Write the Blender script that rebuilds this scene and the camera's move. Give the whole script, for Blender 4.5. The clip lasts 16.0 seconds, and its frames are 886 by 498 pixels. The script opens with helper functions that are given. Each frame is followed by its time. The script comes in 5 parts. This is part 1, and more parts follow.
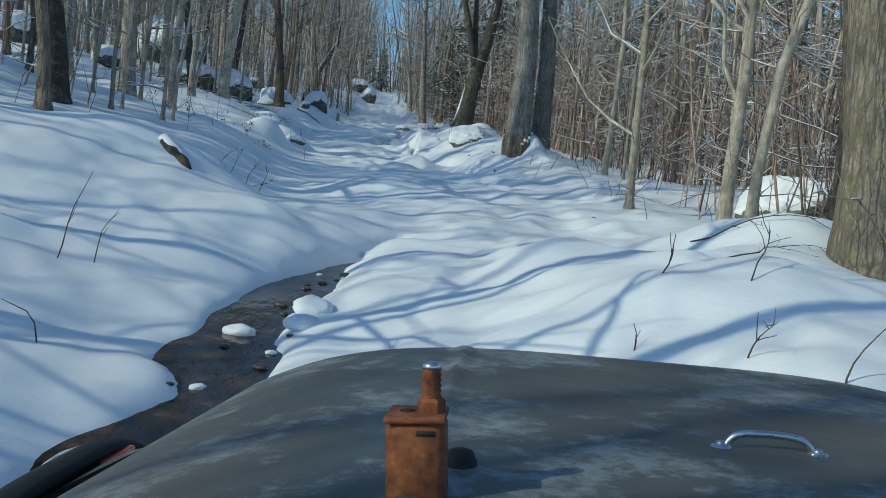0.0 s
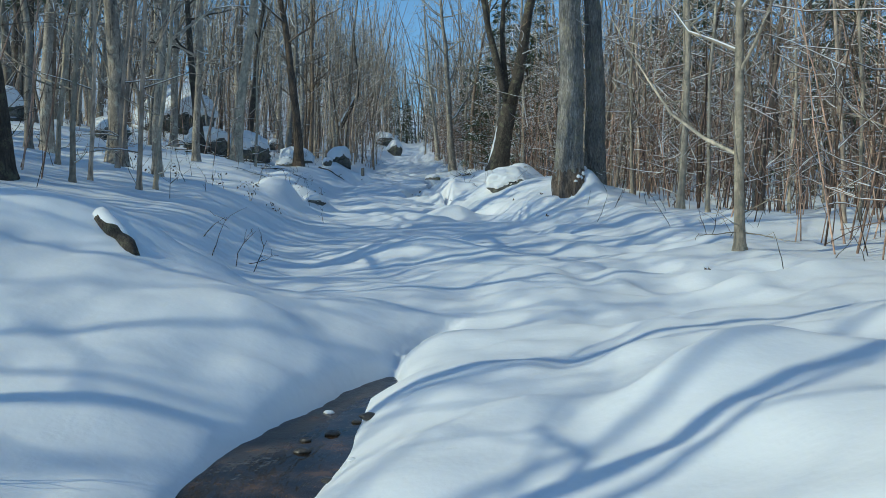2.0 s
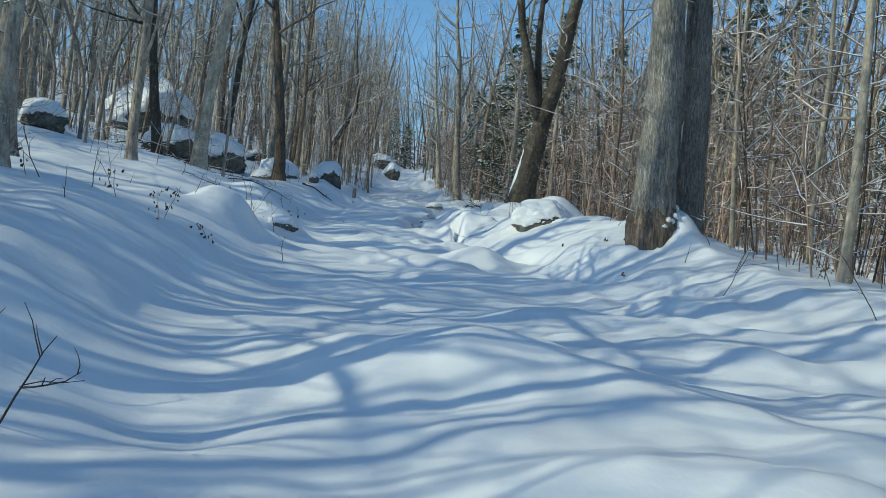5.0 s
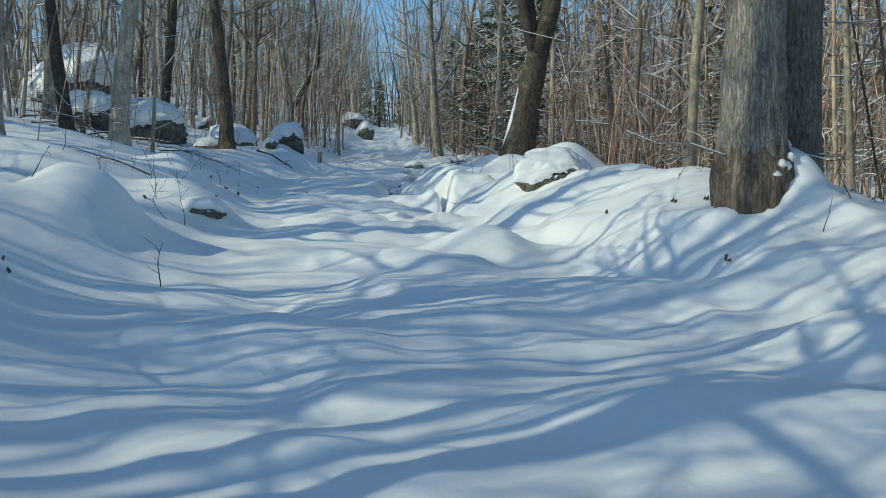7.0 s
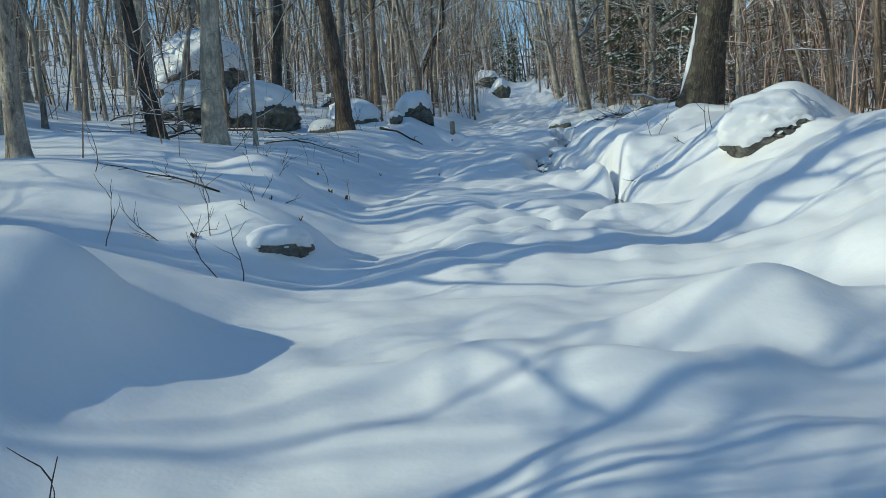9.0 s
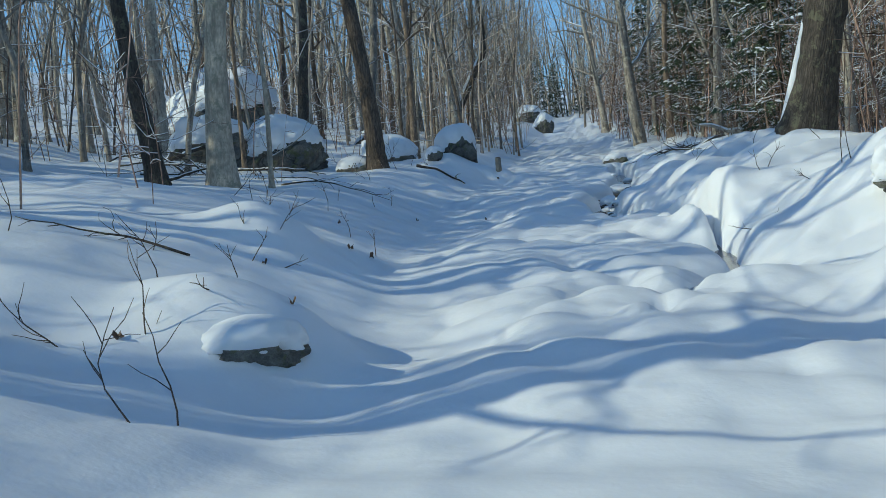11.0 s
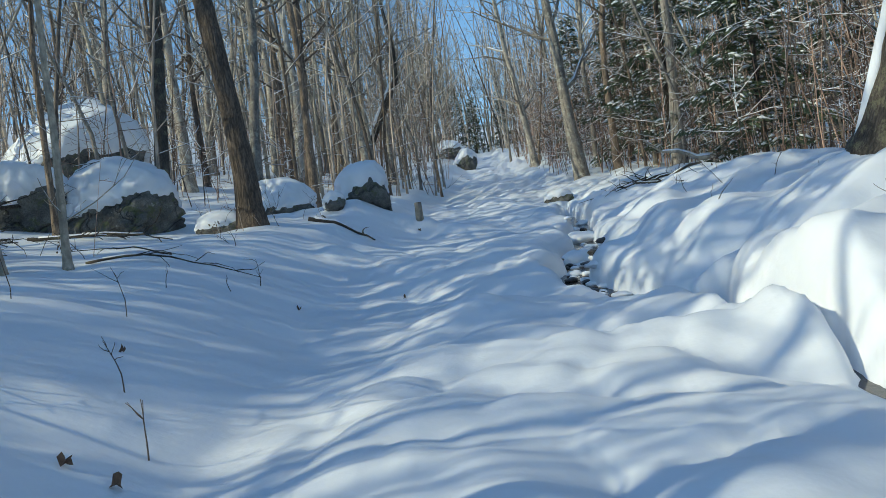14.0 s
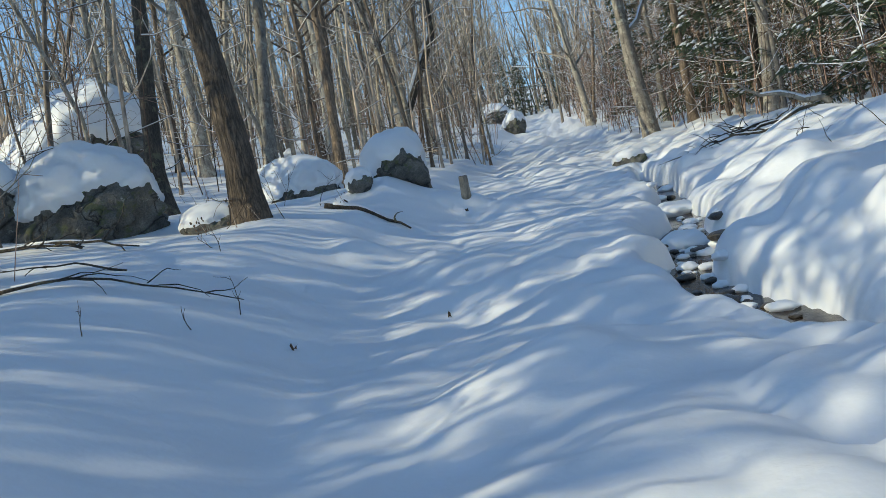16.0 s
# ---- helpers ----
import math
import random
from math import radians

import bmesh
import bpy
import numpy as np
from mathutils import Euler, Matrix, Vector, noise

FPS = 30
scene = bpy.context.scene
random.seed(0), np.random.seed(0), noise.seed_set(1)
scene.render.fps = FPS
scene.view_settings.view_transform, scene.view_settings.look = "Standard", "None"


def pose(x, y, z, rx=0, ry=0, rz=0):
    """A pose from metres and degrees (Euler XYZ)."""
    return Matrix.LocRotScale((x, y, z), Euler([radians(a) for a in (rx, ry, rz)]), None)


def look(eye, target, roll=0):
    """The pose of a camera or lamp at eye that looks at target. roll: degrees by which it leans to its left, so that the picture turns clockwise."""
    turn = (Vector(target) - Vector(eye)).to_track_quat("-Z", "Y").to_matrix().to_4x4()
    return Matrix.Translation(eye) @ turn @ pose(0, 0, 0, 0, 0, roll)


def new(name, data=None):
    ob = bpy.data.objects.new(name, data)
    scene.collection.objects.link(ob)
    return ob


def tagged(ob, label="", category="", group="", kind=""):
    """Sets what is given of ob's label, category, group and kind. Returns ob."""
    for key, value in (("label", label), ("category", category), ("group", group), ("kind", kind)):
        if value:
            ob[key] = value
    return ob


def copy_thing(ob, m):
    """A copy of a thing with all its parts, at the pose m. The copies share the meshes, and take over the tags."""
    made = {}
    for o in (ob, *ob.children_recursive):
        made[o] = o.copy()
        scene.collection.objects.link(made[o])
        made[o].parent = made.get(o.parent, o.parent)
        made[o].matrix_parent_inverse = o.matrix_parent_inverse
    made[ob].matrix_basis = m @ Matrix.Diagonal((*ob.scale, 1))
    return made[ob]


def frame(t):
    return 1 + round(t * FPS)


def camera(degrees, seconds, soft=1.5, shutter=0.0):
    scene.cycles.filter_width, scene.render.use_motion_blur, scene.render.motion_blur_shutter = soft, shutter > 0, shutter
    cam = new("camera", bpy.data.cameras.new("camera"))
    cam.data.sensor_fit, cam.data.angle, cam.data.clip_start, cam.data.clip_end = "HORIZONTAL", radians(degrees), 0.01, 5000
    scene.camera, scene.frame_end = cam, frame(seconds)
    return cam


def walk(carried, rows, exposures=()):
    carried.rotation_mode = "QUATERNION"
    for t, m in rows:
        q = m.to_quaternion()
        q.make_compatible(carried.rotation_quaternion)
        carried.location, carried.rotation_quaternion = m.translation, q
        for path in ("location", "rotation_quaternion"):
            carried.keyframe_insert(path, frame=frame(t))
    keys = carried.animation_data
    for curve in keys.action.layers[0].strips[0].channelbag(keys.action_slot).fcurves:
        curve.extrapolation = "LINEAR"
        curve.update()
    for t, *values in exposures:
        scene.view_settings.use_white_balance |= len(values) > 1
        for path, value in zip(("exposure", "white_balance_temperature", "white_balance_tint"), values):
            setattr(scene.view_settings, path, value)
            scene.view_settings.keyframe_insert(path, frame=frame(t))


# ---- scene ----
cam = camera(53.3, 16.0, soft=0.75)
METRES, EYE, TILT, LEAN, TURN = 30.0, 1.3, -4.0, -6.0, 0.0
ROWS = [
    (0.0, 0.0, 0.0, 0.0, 0.0, 0.0, -0.0),
    (0.5, -0.0004, 0.0301, 0.0028, 2.42, -2.16, 9.74),
    (1.0, -0.0022, 0.0567, 0.0056, 4.15, -0.05, 9.65),
    (1.5, -0.0054, 0.0835, 0.0083, 2.06, 3.39, 3.57),
    (2.0, -0.0075, 0.1082, 0.0122, 2.51, 3.23, 4.84),
    (2.5, -0.01, 0.1369, 0.0168, 2.2, 5.26, 5.89),
    (3.0, -0.015, 0.1677, 0.0202, 3.02, 5.77, 2.34),
    (3.5, -0.0193, 0.2019, 0.0243, 2.67, 5.45, 1.31),
    (6.0, -0.0338, 0.3864, 0.0506, 0.73, 4.93, 0.68),
    (6.5, -0.0345, 0.4256, 0.0566, 0.42, 3.2, 2.87),
    (7.0, -0.035, 0.4624, 0.0623, 0.71, 2.3, 4.92),
    (7.5, -0.0334, 0.4978, 0.0681, 1.82, 1.94, 7.04),
    (8.0, -0.0362, 0.5354, 0.0748, 4.5, 1.72, 9.53),
    (8.5, -0.043, 0.5692, 0.0843, 8.53, 0.16, 8.98),
    (11.0, -0.0685, 0.6906, 0.1056, 12.97, 3.53, 9.92),
    (11.5, -0.0775, 0.7203, 0.11, 12.11, 3.55, 8.35),
    (12.0, -0.079, 0.7522, 0.1143, 9.55, 3.66, 8.57),
    (12.5, -0.0858, 0.7796, 0.1199, 8.77, 4.58, 8.14),
    (13.0, -0.089, 0.8099, 0.1248, 8.82, 5.54, 8.99),
    (13.5, -0.0891, 0.8377, 0.1297, 8.44, 5.99, 11.96),
    (14.0, -0.0915, 0.8662, 0.1366, 8.16, 5.12, 13.13),
    (14.5, -0.0924, 0.8925, 0.1406, 6.39, 3.93, 14.17),
    (15.0, -0.0933, 0.9252, 0.1457, 6.36, -0.09, 15.76),
    (15.5, -0.0986, 0.9529, 0.1508, 10.97, 1.16, 12.85),
    (16.0, -0.1048, 0.9775, 0.1552, 11.83, 3.98, 15.97),
]
walk(cam, [(t, pose(0, 0, EYE, TILT, LEAN, TURN) @ pose(METRES * x, METRES * y, METRES * z, 90 + pitch, roll, yaw)) for t, x, y, z, yaw, pitch, roll in ROWS],
     exposures=[(0.0, -0.05, 5850, -7), (3.5, 0.1, 5800, -7), (7.0, 0.15, 6300, -7), (11.0, 0.14, 5850, -6), (13.5, 0.34, 6150, -4), (15.3, 0.4, 6250, -3), (16.0, 0.52, 6700, -1)])

# ---- light ----
world = bpy.data.worlds.new("sky")
scene.world = world
world.use_nodes = True
SUN_AZ, SUN_EL = (-0.88, -0.47), 31.5  # where the sun stands, seen from above, and its height
sky = world.node_tree.nodes.new("ShaderNodeTexSky")
sky.sky_type, sky.sun_disc = "NISHITA", False
sky.sun_elevation, sky.sun_rotation = radians(SUN_EL), math.atan2(SUN_AZ[0], SUN_AZ[1])
sky.air_density, sky.dust_density, sky.ozone_density = 1.0, 0.3, 5.0
world.node_tree.links.new(sky.outputs[0], world.node_tree.nodes["Background"].inputs[0])
world.node_tree.nodes["Background"].inputs[1].default_value = 0.135
sun = new("sun", bpy.data.lights.new("sun", "SUN"))
sun.data.energy, sun.data.angle, sun.data.color = 2.55, radians(0.45), (1.0, 0.885, 0.67)
sun_way = Vector((SUN_AZ[0], SUN_AZ[1], math.tan(radians(SUN_EL)) * math.hypot(*SUN_AZ))).normalized()
sun.matrix_world = look(tuple(sun_way * 60), (0, 0, 0))


# ---- materials ----
def material(name, base, rough_=0.7, metal=0.0):
    m = bpy.data.materials.new(name)
    m.use_nodes = True
    n = m.node_tree.nodes
    p = n["Principled BSDF"]
    p.inputs["Base Color"].default_value = (*base, 1)
    p.inputs["Roughness"].default_value = rough_
    p.inputs["Metallic"].default_value = metal
    return m, m.node_tree, p


def node(tree, kind, **values):
    n = tree.nodes.new(kind)
    for key, value in values.items():
        n.inputs[key.replace("_", " ")].default_value = value
    return n


def coords(tree, stretch=(1, 1, 1), which="Object"):
    c, m = tree.nodes.new("ShaderNodeTexCoord"), tree.nodes.new("ShaderNodeMapping")
    m.inputs["Scale"].default_value = stretch
    tree.links.new(c.outputs[which], m.inputs["Vector"])
    return m.outputs["Vector"]


def noise_tex(tree, vec, scale, detail=4.0, rough_=0.55):
    n = node(tree, "ShaderNodeTexNoise", Scale=scale, Detail=detail, Roughness=rough_)
    tree.links.new(vec, n.inputs["Vector"])
    return n.outputs["Fac"]


def ramp(tree, fac, stops):
    r = tree.nodes.new("ShaderNodeValToRGB")
    while len(r.color_ramp.elements) < len(stops):
        r.color_ramp.elements.new(0.5)
    for e, (pos, col) in zip(r.color_ramp.elements, stops):
        e.position, e.color = pos, (*col, 1) if len(col) == 3 else col
    tree.links.new(fac, r.inputs["Fac"])
    return r.outputs["Color"]


def mix(tree, a, b, fac, way="MIX"):
    m = tree.nodes.new("ShaderNodeMix")
    m.data_type, m.blend_type = "RGBA", way
    for sock, v in (("A", a), ("B", b)):
        s = [i for i in m.inputs if i.name == sock and i.type == "RGBA"][0]
        if isinstance(v, tuple):
            s.default_value = (*v, 1)
        else:
            tree.links.new(v, s)
    f = m.inputs[0]
    if isinstance(fac, float):
        f.default_value = fac
    else:
        tree.links.new(fac, f)
    return [o for o in m.outputs if o.type == "RGBA"][0]


def bump(tree, p, height, strength=0.4, distance=0.02):
    b = node(tree, "ShaderNodeBump", Strength=strength, Distance=distance)
    tree.links.new(height, b.inputs["Height"])
    tree.links.new(b.outputs["Normal"], p.inputs["Normal"])


def snow_material():
    m, t, p = material("snow", (0.88, 0.89, 0.91), 0.55)
    v = coords(t)
    col = ramp(t, noise_tex(t, v, 0.9, 5), [(0.3, (0.79, 0.81, 0.84)), (0.7, (0.86, 0.865, 0.875))])
    t.links.new(col, p.inputs["Base Color"])
    h = mix(t, noise_tex(t, v, 5, 3), noise_tex(t, v, 70, 2), 0.07)
    bump(t, p, h, 0.3, 0.03)
    p.inputs["Subsurface Weight"].default_value = 0.12
    p.inputs["Subsurface Radius"].default_value = (0.06, 0.07, 0.09)
    p.inputs["Subsurface Scale"].default_value = 0.3
    return m


def bark_material(name, dark, light, lichen=None, furrow=18.0, depth=0.03, stems=0.5, plates=0.0):
    """Bark: upright plates with dark cracks between them, blotches and lichen. plates: how many plates side by side in a metre."""
    m, t, p = material(name, light, 0.9)
    w = coords(t)
    if plates:
        warp = node(t, "ShaderNodeTexNoise", Scale=7.0, Detail=4.0, Roughness=0.6)
        t.links.new(w, warp.inputs["Vector"])
        cells = node(t, "ShaderNodeTexVoronoi", Scale=1.0)
        cells.feature = "DISTANCE_TO_EDGE"
        t.links.new(mix(t, coords(t, (plates, plates, plates * 0.11)), warp.outputs["Color"], 1.0, "ADD"), cells.inputs["Vector"])
        crack = ramp(t, cells.outputs["Distance"], [(0.0, (0.1, 0.1, 0.1)), (0.06, (0.6, 0.6, 0.6)), (0.2, (1, 1, 1))])
        strands = ramp(t, noise_tex(t, coords(t, (1, 1, 0.2)), plates * 1.3, 5, 0.7), [(0.34, (0.45, 0.45, 0.45)), (0.5, (0.9, 0.9, 0.9)), (0.62, (1, 1, 1))])
        crack = mix(t, mix(t, crack, (1.0, 1.0, 1.0), 0.35), strands, 1.0, "MULTIPLY")
    else:
        n = noise_tex(t, coords(t, (1, 1, 0.16)), furrow, 4, 0.6)
        crack = ramp(t, n, [(0.33, (0.15, 0.15, 0.15)), (0.45, (0.9, 0.9, 0.9)), (0.6, (1, 1, 1))])
    body = ramp(t, noise_tex(t, coords(t, (1, 1, 0.3)), furrow * 2.6, 5, 0.7), [(0.3, tuple(0.55 * c for c in light)), (0.7, tuple(min(1, 1.25 * c) for c in light))])
    blot = ramp(t, noise_tex(t, w, 2.4, 5, 0.65), [(0.35, (0.55, 0.56, 0.58)), (0.65, (1.15, 1.13, 1.1))])
    col = mix(t, dark, mix(t, body, blot, 1.0, "MULTIPLY"), crack)
    if lichen:
        spots = ramp(t, noise_tex(t, w, 5.5, 7, 0.75), [(0.54, (0, 0, 0)), (0.60, (0.85, 0.85, 0.85))])
        col = mix(t, col, lichen, spots)
    info = t.nodes.new("ShaderNodeObjectInfo")
    tone = ramp(t, info.outputs["Random"], [(0.0, (0.68, 0.67, 0.66)), (1.0, (1.3, 1.27, 1.22))])
    col = mix(t, col, tone, 1.0, "MULTIPLY")
    geo = t.nodes.new("ShaderNodeNewGeometry")
    each = ramp(t, geo.outputs["Random Per Island"], [(0.0, (0.25, 0.24, 0.23)), (0.5, (0.9, 0.88, 0.86)), (1.0, (2.2, 2.14, 2.05))])
    col = mix(t, col, each, stems, "MULTIPLY")
    t.links.new(col, p.inputs["Base Color"])
    bump(t, p, mix(t, crack, body, 0.3), 0.9, depth)
    return m


SNOW = snow_material()
BARK_GREY = bark_material("grey_bark", (0.07, 0.062, 0.055), (0.39, 0.35, 0.30), (0.47, 0.46, 0.39))
BARK_PALE = bark_material("pale_bark", (0.20, 0.175, 0.145), (0.47, 0.42, 0.34), (0.21, 0.21, 0.165), 10, 0.008)
BARK_DARK = bark_material("dark_bark", (0.02, 0.017, 0.015), (0.125, 0.106, 0.086), (0.16, 0.155, 0.10), 22, 0.03, 0.0, 26.0)
BARK_BROWN = bark_material("brown_bark", (0.03, 0.023, 0.018), (0.31, 0.24, 0.18), None, 14, 0.02, 0.4, 20.0)
BARK_MAPLE = bark_material("shaggy_bark", (0.055, 0.047, 0.04), (0.47, 0.45, 0.42), (0.30, 0.285, 0.21), 24, 0.03, 0.0, 30.0)
BARK_FLAKY = bark_material("flaking_bark", (0.13, 0.10, 0.07), (0.50, 0.43, 0.33), (0.27, 0.26, 0.13), 20, 0.04, 0.0, 17.0)
BIRCH = bark_material("birch_bark", (0.10, 0.09, 0.08), (0.62, 0.60, 0.55), None, 6, 0.004)
TWIG = bark_material("twig", (0.08, 0.065, 0.055), (0.56, 0.47, 0.385), None, 8, 0.004, 1.0)
TWIG_RED = bark_material("reddish_twig", (0.08, 0.052, 0.042), (0.38, 0.265, 0.21), None, 8, 0.004, 1.0)
TWIG_DARK = bark_material("dark_twig", (0.03, 0.025, 0.022), (0.11, 0.085, 0.068), None, 8, 0.004, 0.5)


def rock_material():
    """Weathered granite: grey and tan blotches, cracks, moss and pale lichen."""
    m, t, p = material("rock", (0.2, 0.19, 0.18), 0.85)
    v = coords(t)
    f = noise_tex(t, v, 3.2, 8, 0.65)
    col = ramp(t, f, [(0.3, (0.055, 0.054, 0.05)), (0.5, (0.14, 0.135, 0.12)), (0.72, (0.27, 0.255, 0.22))])
    grain = ramp(t, noise_tex(t, v, 55, 4, 0.7), [(0.35, (0.6, 0.6, 0.6)), (0.65, (1.15, 1.15, 1.15))])
    col = mix(t, col, grain, 1.0, "MULTIPLY")
    c = node(t, "ShaderNodeTexVoronoi", Scale=2.1)
    c.feature = "DISTANCE_TO_EDGE"
    t.links.new(mix(t, v, noise_tex(t, v, 3, 4), 0.35), c.inputs["Vector"])
    crack = ramp(t, c.outputs["Distance"], [(0.0, (0.18, 0.18, 0.18)), (0.035, (1, 1, 1))])
    col = mix(t, col, crack, 0.8, "MULTIPLY")
    col = mix(t, col, (0.11, 0.12, 0.05), ramp(t, noise_tex(t, v, 4.5, 7, 0.7), [(0.54, (0, 0, 0)), (0.62, (0.85, 0.85, 0.85))]))
    col = mix(t, col, (0.46, 0.46, 0.40), ramp(t, noise_tex(t, v, 8, 7, 0.75), [(0.62, (0, 0, 0)), (0.67, (0.6, 0.6, 0.6))]))
    t.links.new(col, p.inputs["Base Color"])
    bump(t, p, mix(t, mix(t, f, noise_tex(t, v, 26, 5), 0.35), crack, 0.4), 0.9, 0.08)
    return m


ROCK = rock_material()


def water_material():
    m, t, p = material("brook_water", (0.03, 0.022, 0.014), 0.06)
    v = coords(t)
    col = ramp(t, noise_tex(t, v, 4.5, 6, 0.65), [(0.35, (0.010, 0.009, 0.008)), (0.55, (0.045, 0.03, 0.018)), (0.7, (0.14, 0.075, 0.035))])
    t.links.new(col, p.inputs["Base Color"])
    p.inputs["IOR"].default_value = 1.33
    bump(t, p, noise_tex(t, coords(t, (1, 0.5, 1)), 9, 3), 0.25, 0.03)
    return m


WATER = water_material()
NEEDLE, nt, npr = material("hemlock_needles", (0.03, 0.055, 0.025), 0.6)
nt.links.new(ramp(nt, noise_tex(nt, coords(nt), 3, 3), [(0.3, (0.04, 0.062, 0.032)), (0.7, (0.10, 0.13, 0.065))]), npr.inputs["Base Color"])
LEAF, lt, lpr = material("dead_leaf", (0.25, 0.13, 0.06), 0.8)
lt.links.new(ramp(lt, noise_tex(lt, coords(lt), 20, 3), [(0.3, (0.06, 0.036, 0.024)), (0.7, (0.17, 0.11, 0.07))]), lpr.inputs["Base Color"])


# ---- mesh building ----
class Build:
    def __init__(self):
        self.v, self.f = [], []

    def tube(self, pts, radii, sides=6, cap=True):
        """A bent, tapered rod."""
        pts = [Vector(p) for p in pts]
        start, side = len(self.v), None
        for i, (p, r) in enumerate(zip(pts, radii)):
            d = (pts[min(i + 1, len(pts) - 1)] - pts[max(i - 1, 0)]).normalized()
            if side is None:
                side = d.cross(Vector((0, 1, 0.01)) if abs(d.y) < 0.9 else Vector((1, 0, 0))).normalized()
            side = (side - d * side.dot(d)).normalized()
            up = d.cross(side)
            for k in range(sides):
                a = 2 * math.pi * k / sides
                self.v.append(p + side * (r * math.cos(a)) + up * (r * math.sin(a)))
        for i in range(len(pts) - 1):
            for k in range(sides):
                a, b = start + i * sides + k, start + i * sides + (k + 1) % sides
                self.f.append((a, b, b + sides, a + sides))
        if cap:
            end = start + (len(pts) - 1) * sides
            self.f.append(tuple(range(start + sides - 1, start - 1, -1)))
            self.f.append(tuple(range(end, end + sides)))

    def face(self, *pts):
        s = len(self.v)
        self.v.extend(Vector(p) for p in pts)
        self.f.append(tuple(range(s, s + len(pts))))

    def mesh(self, name, mat, smooth_=True):
        me = bpy.data.meshes.new(name)
        me.from_pydata([tuple(p) for p in self.v], [], self.f)
        me.materials.append(mat)
        if smooth_:
            me.polygons.foreach_set("use_smooth", [True] * len(me.polygons))
        me.update()
        return me


def part(name, build, mat, parent, label="", smooth_=True):
    """One mesh object under a thing or under a part. build: a Build or a bmesh."""
    if isinstance(build, Build):
        me = build.mesh(name, mat, smooth_)
    else:
        me = bpy.data.meshes.new(name)
        build.to_mesh(me)
        build.free()
        me.materials.append(mat)
        me.polygons.foreach_set("use_smooth", [smooth_] * len(me.polygons))
    ob = new(name, me)
    ob.parent = parent
    if label:
        tagged(ob, label)
    return ob

# ---- the lie of the land ----
def lattice(ix, iy, seed):
    h = (ix * 374761393 + iy * 668265263 + seed * 974634777) & 0x7FFFFFFF
    h = ((h ^ (h >> 13)) * 1274126177) & 0x7FFFFFFF
    return ((h ^ (h >> 16)) & 0xFFFF) / 65535.0


def rough(x, y, size, seed):
    """Smooth value noise, -1 to 1, with bumps of about that size."""
    u, v = np.asarray(x) / size, np.asarray(y) / size
    iu, iv = np.floor(u).astype(np.int64), np.floor(v).astype(np.int64)
    fu, fv = u - iu, v - iv
    fu, fv = fu ** 3 * (fu * (6 * fu - 15) + 10), fv ** 3 * (fv * (6 * fv - 15) + 10)
    a, b = lattice(iu, iv, seed), lattice(iu + 1, iv, seed)
    c, d = lattice(iu, iv + 1, seed), lattice(iu + 1, iv + 1, seed)
    return 2 * ((a + (b - a) * fu) * (1 - fv) + (c + (d - c) * fu) * fv) - 1


def smooth(a, b, v):
    t = np.clip((v - a) / (b - a), 0, 1)
    return t * t * (3 - 2 * t)


def soft_line(y, ys, vs):
    """A line through a few stations, rounded over about two metres."""
    y = np.asarray(y, float)
    return sum(np.interp(y + k, ys, vs) for k in (-1.5, -0.75, 0, 0.75, 1.5)) / 5


def lumps(x, y, size, seed):
    """Rounded heaps with creases between them, 0 to 1."""
    u, v = np.asarray(x) / size, np.asarray(y) / size
    iu, iv = np.floor(u).astype(np.int64), np.floor(v).astype(np.int64)
    best = np.full(np.shape(u), 9.0)
    for a in (-1, 0, 1):
        for b in (-1, 0, 1):
            px, py = iu + a + lattice(iu + a, iv + b, seed), iv + b + lattice(iu + a, iv + b, seed + 1)
            best = np.minimum(best, (u - px) ** 2 + (v - py) ** 2)
    return np.sqrt(np.clip(1.1 - best, 0, None)) ** 1.2


def trail_z(y):
    return soft_line(y, [-400, -40, 33, 60, 140, 210, 320, 800], [-8, -2.94, 2.41, 5.15, 16.4, 26, 42, 50])


def edge_left(y):
    return soft_line(y, [-6, 5, 9, 13, 20, 25, 28, 33, 38, 42, 60, 80, 100, 120, 200], [-1.7, -1.75, -1.7, -1.9, -2.9, -3.0, -3.5, -4.4, -5.1, -5.5, -6.4, -7.3, -8.3, -9.4, -12])


def edge_right(y):
    return soft_line(y, [-6, 5, 9, 13, 17, 20, 24, 28, 33, 38, 42, 48, 60, 80, 120, 200], [-0.5, -0.4, 0.4, 1.0, 0.8, 0.4, -0.2, -0.8, -1.8, -2.2, -1.95, -2.05, -3.3, -5.3, -8.1, -11])


def brook_z(y):
    return trail_z(y) - 0.27 + 0.14 * smooth(20, 27, y) - 0.09 * smooth(33, 36, y)


def stream_x(y):
    return soft_line(y, [-6, 2, 5, 7.5, 9.2, 10.3, 11.8, 16, 20, 25, 27.4, 28.4, 29.3, 30.4, 32, 34.5, 35.8, 36.8, 38.6, 40.4, 42, 44, 47, 60], [-1.3, -1.2, -1.15, -1.13, -0.9, -0.6, -0.1, 0.1, -0.9, -2.3, -2.15, -2.1, -1.45, -0.75, -1.3, -1.85, -2.2, -2.8, -2.75, -2.3, -2.35, -2.4, -2.3, -4.0])


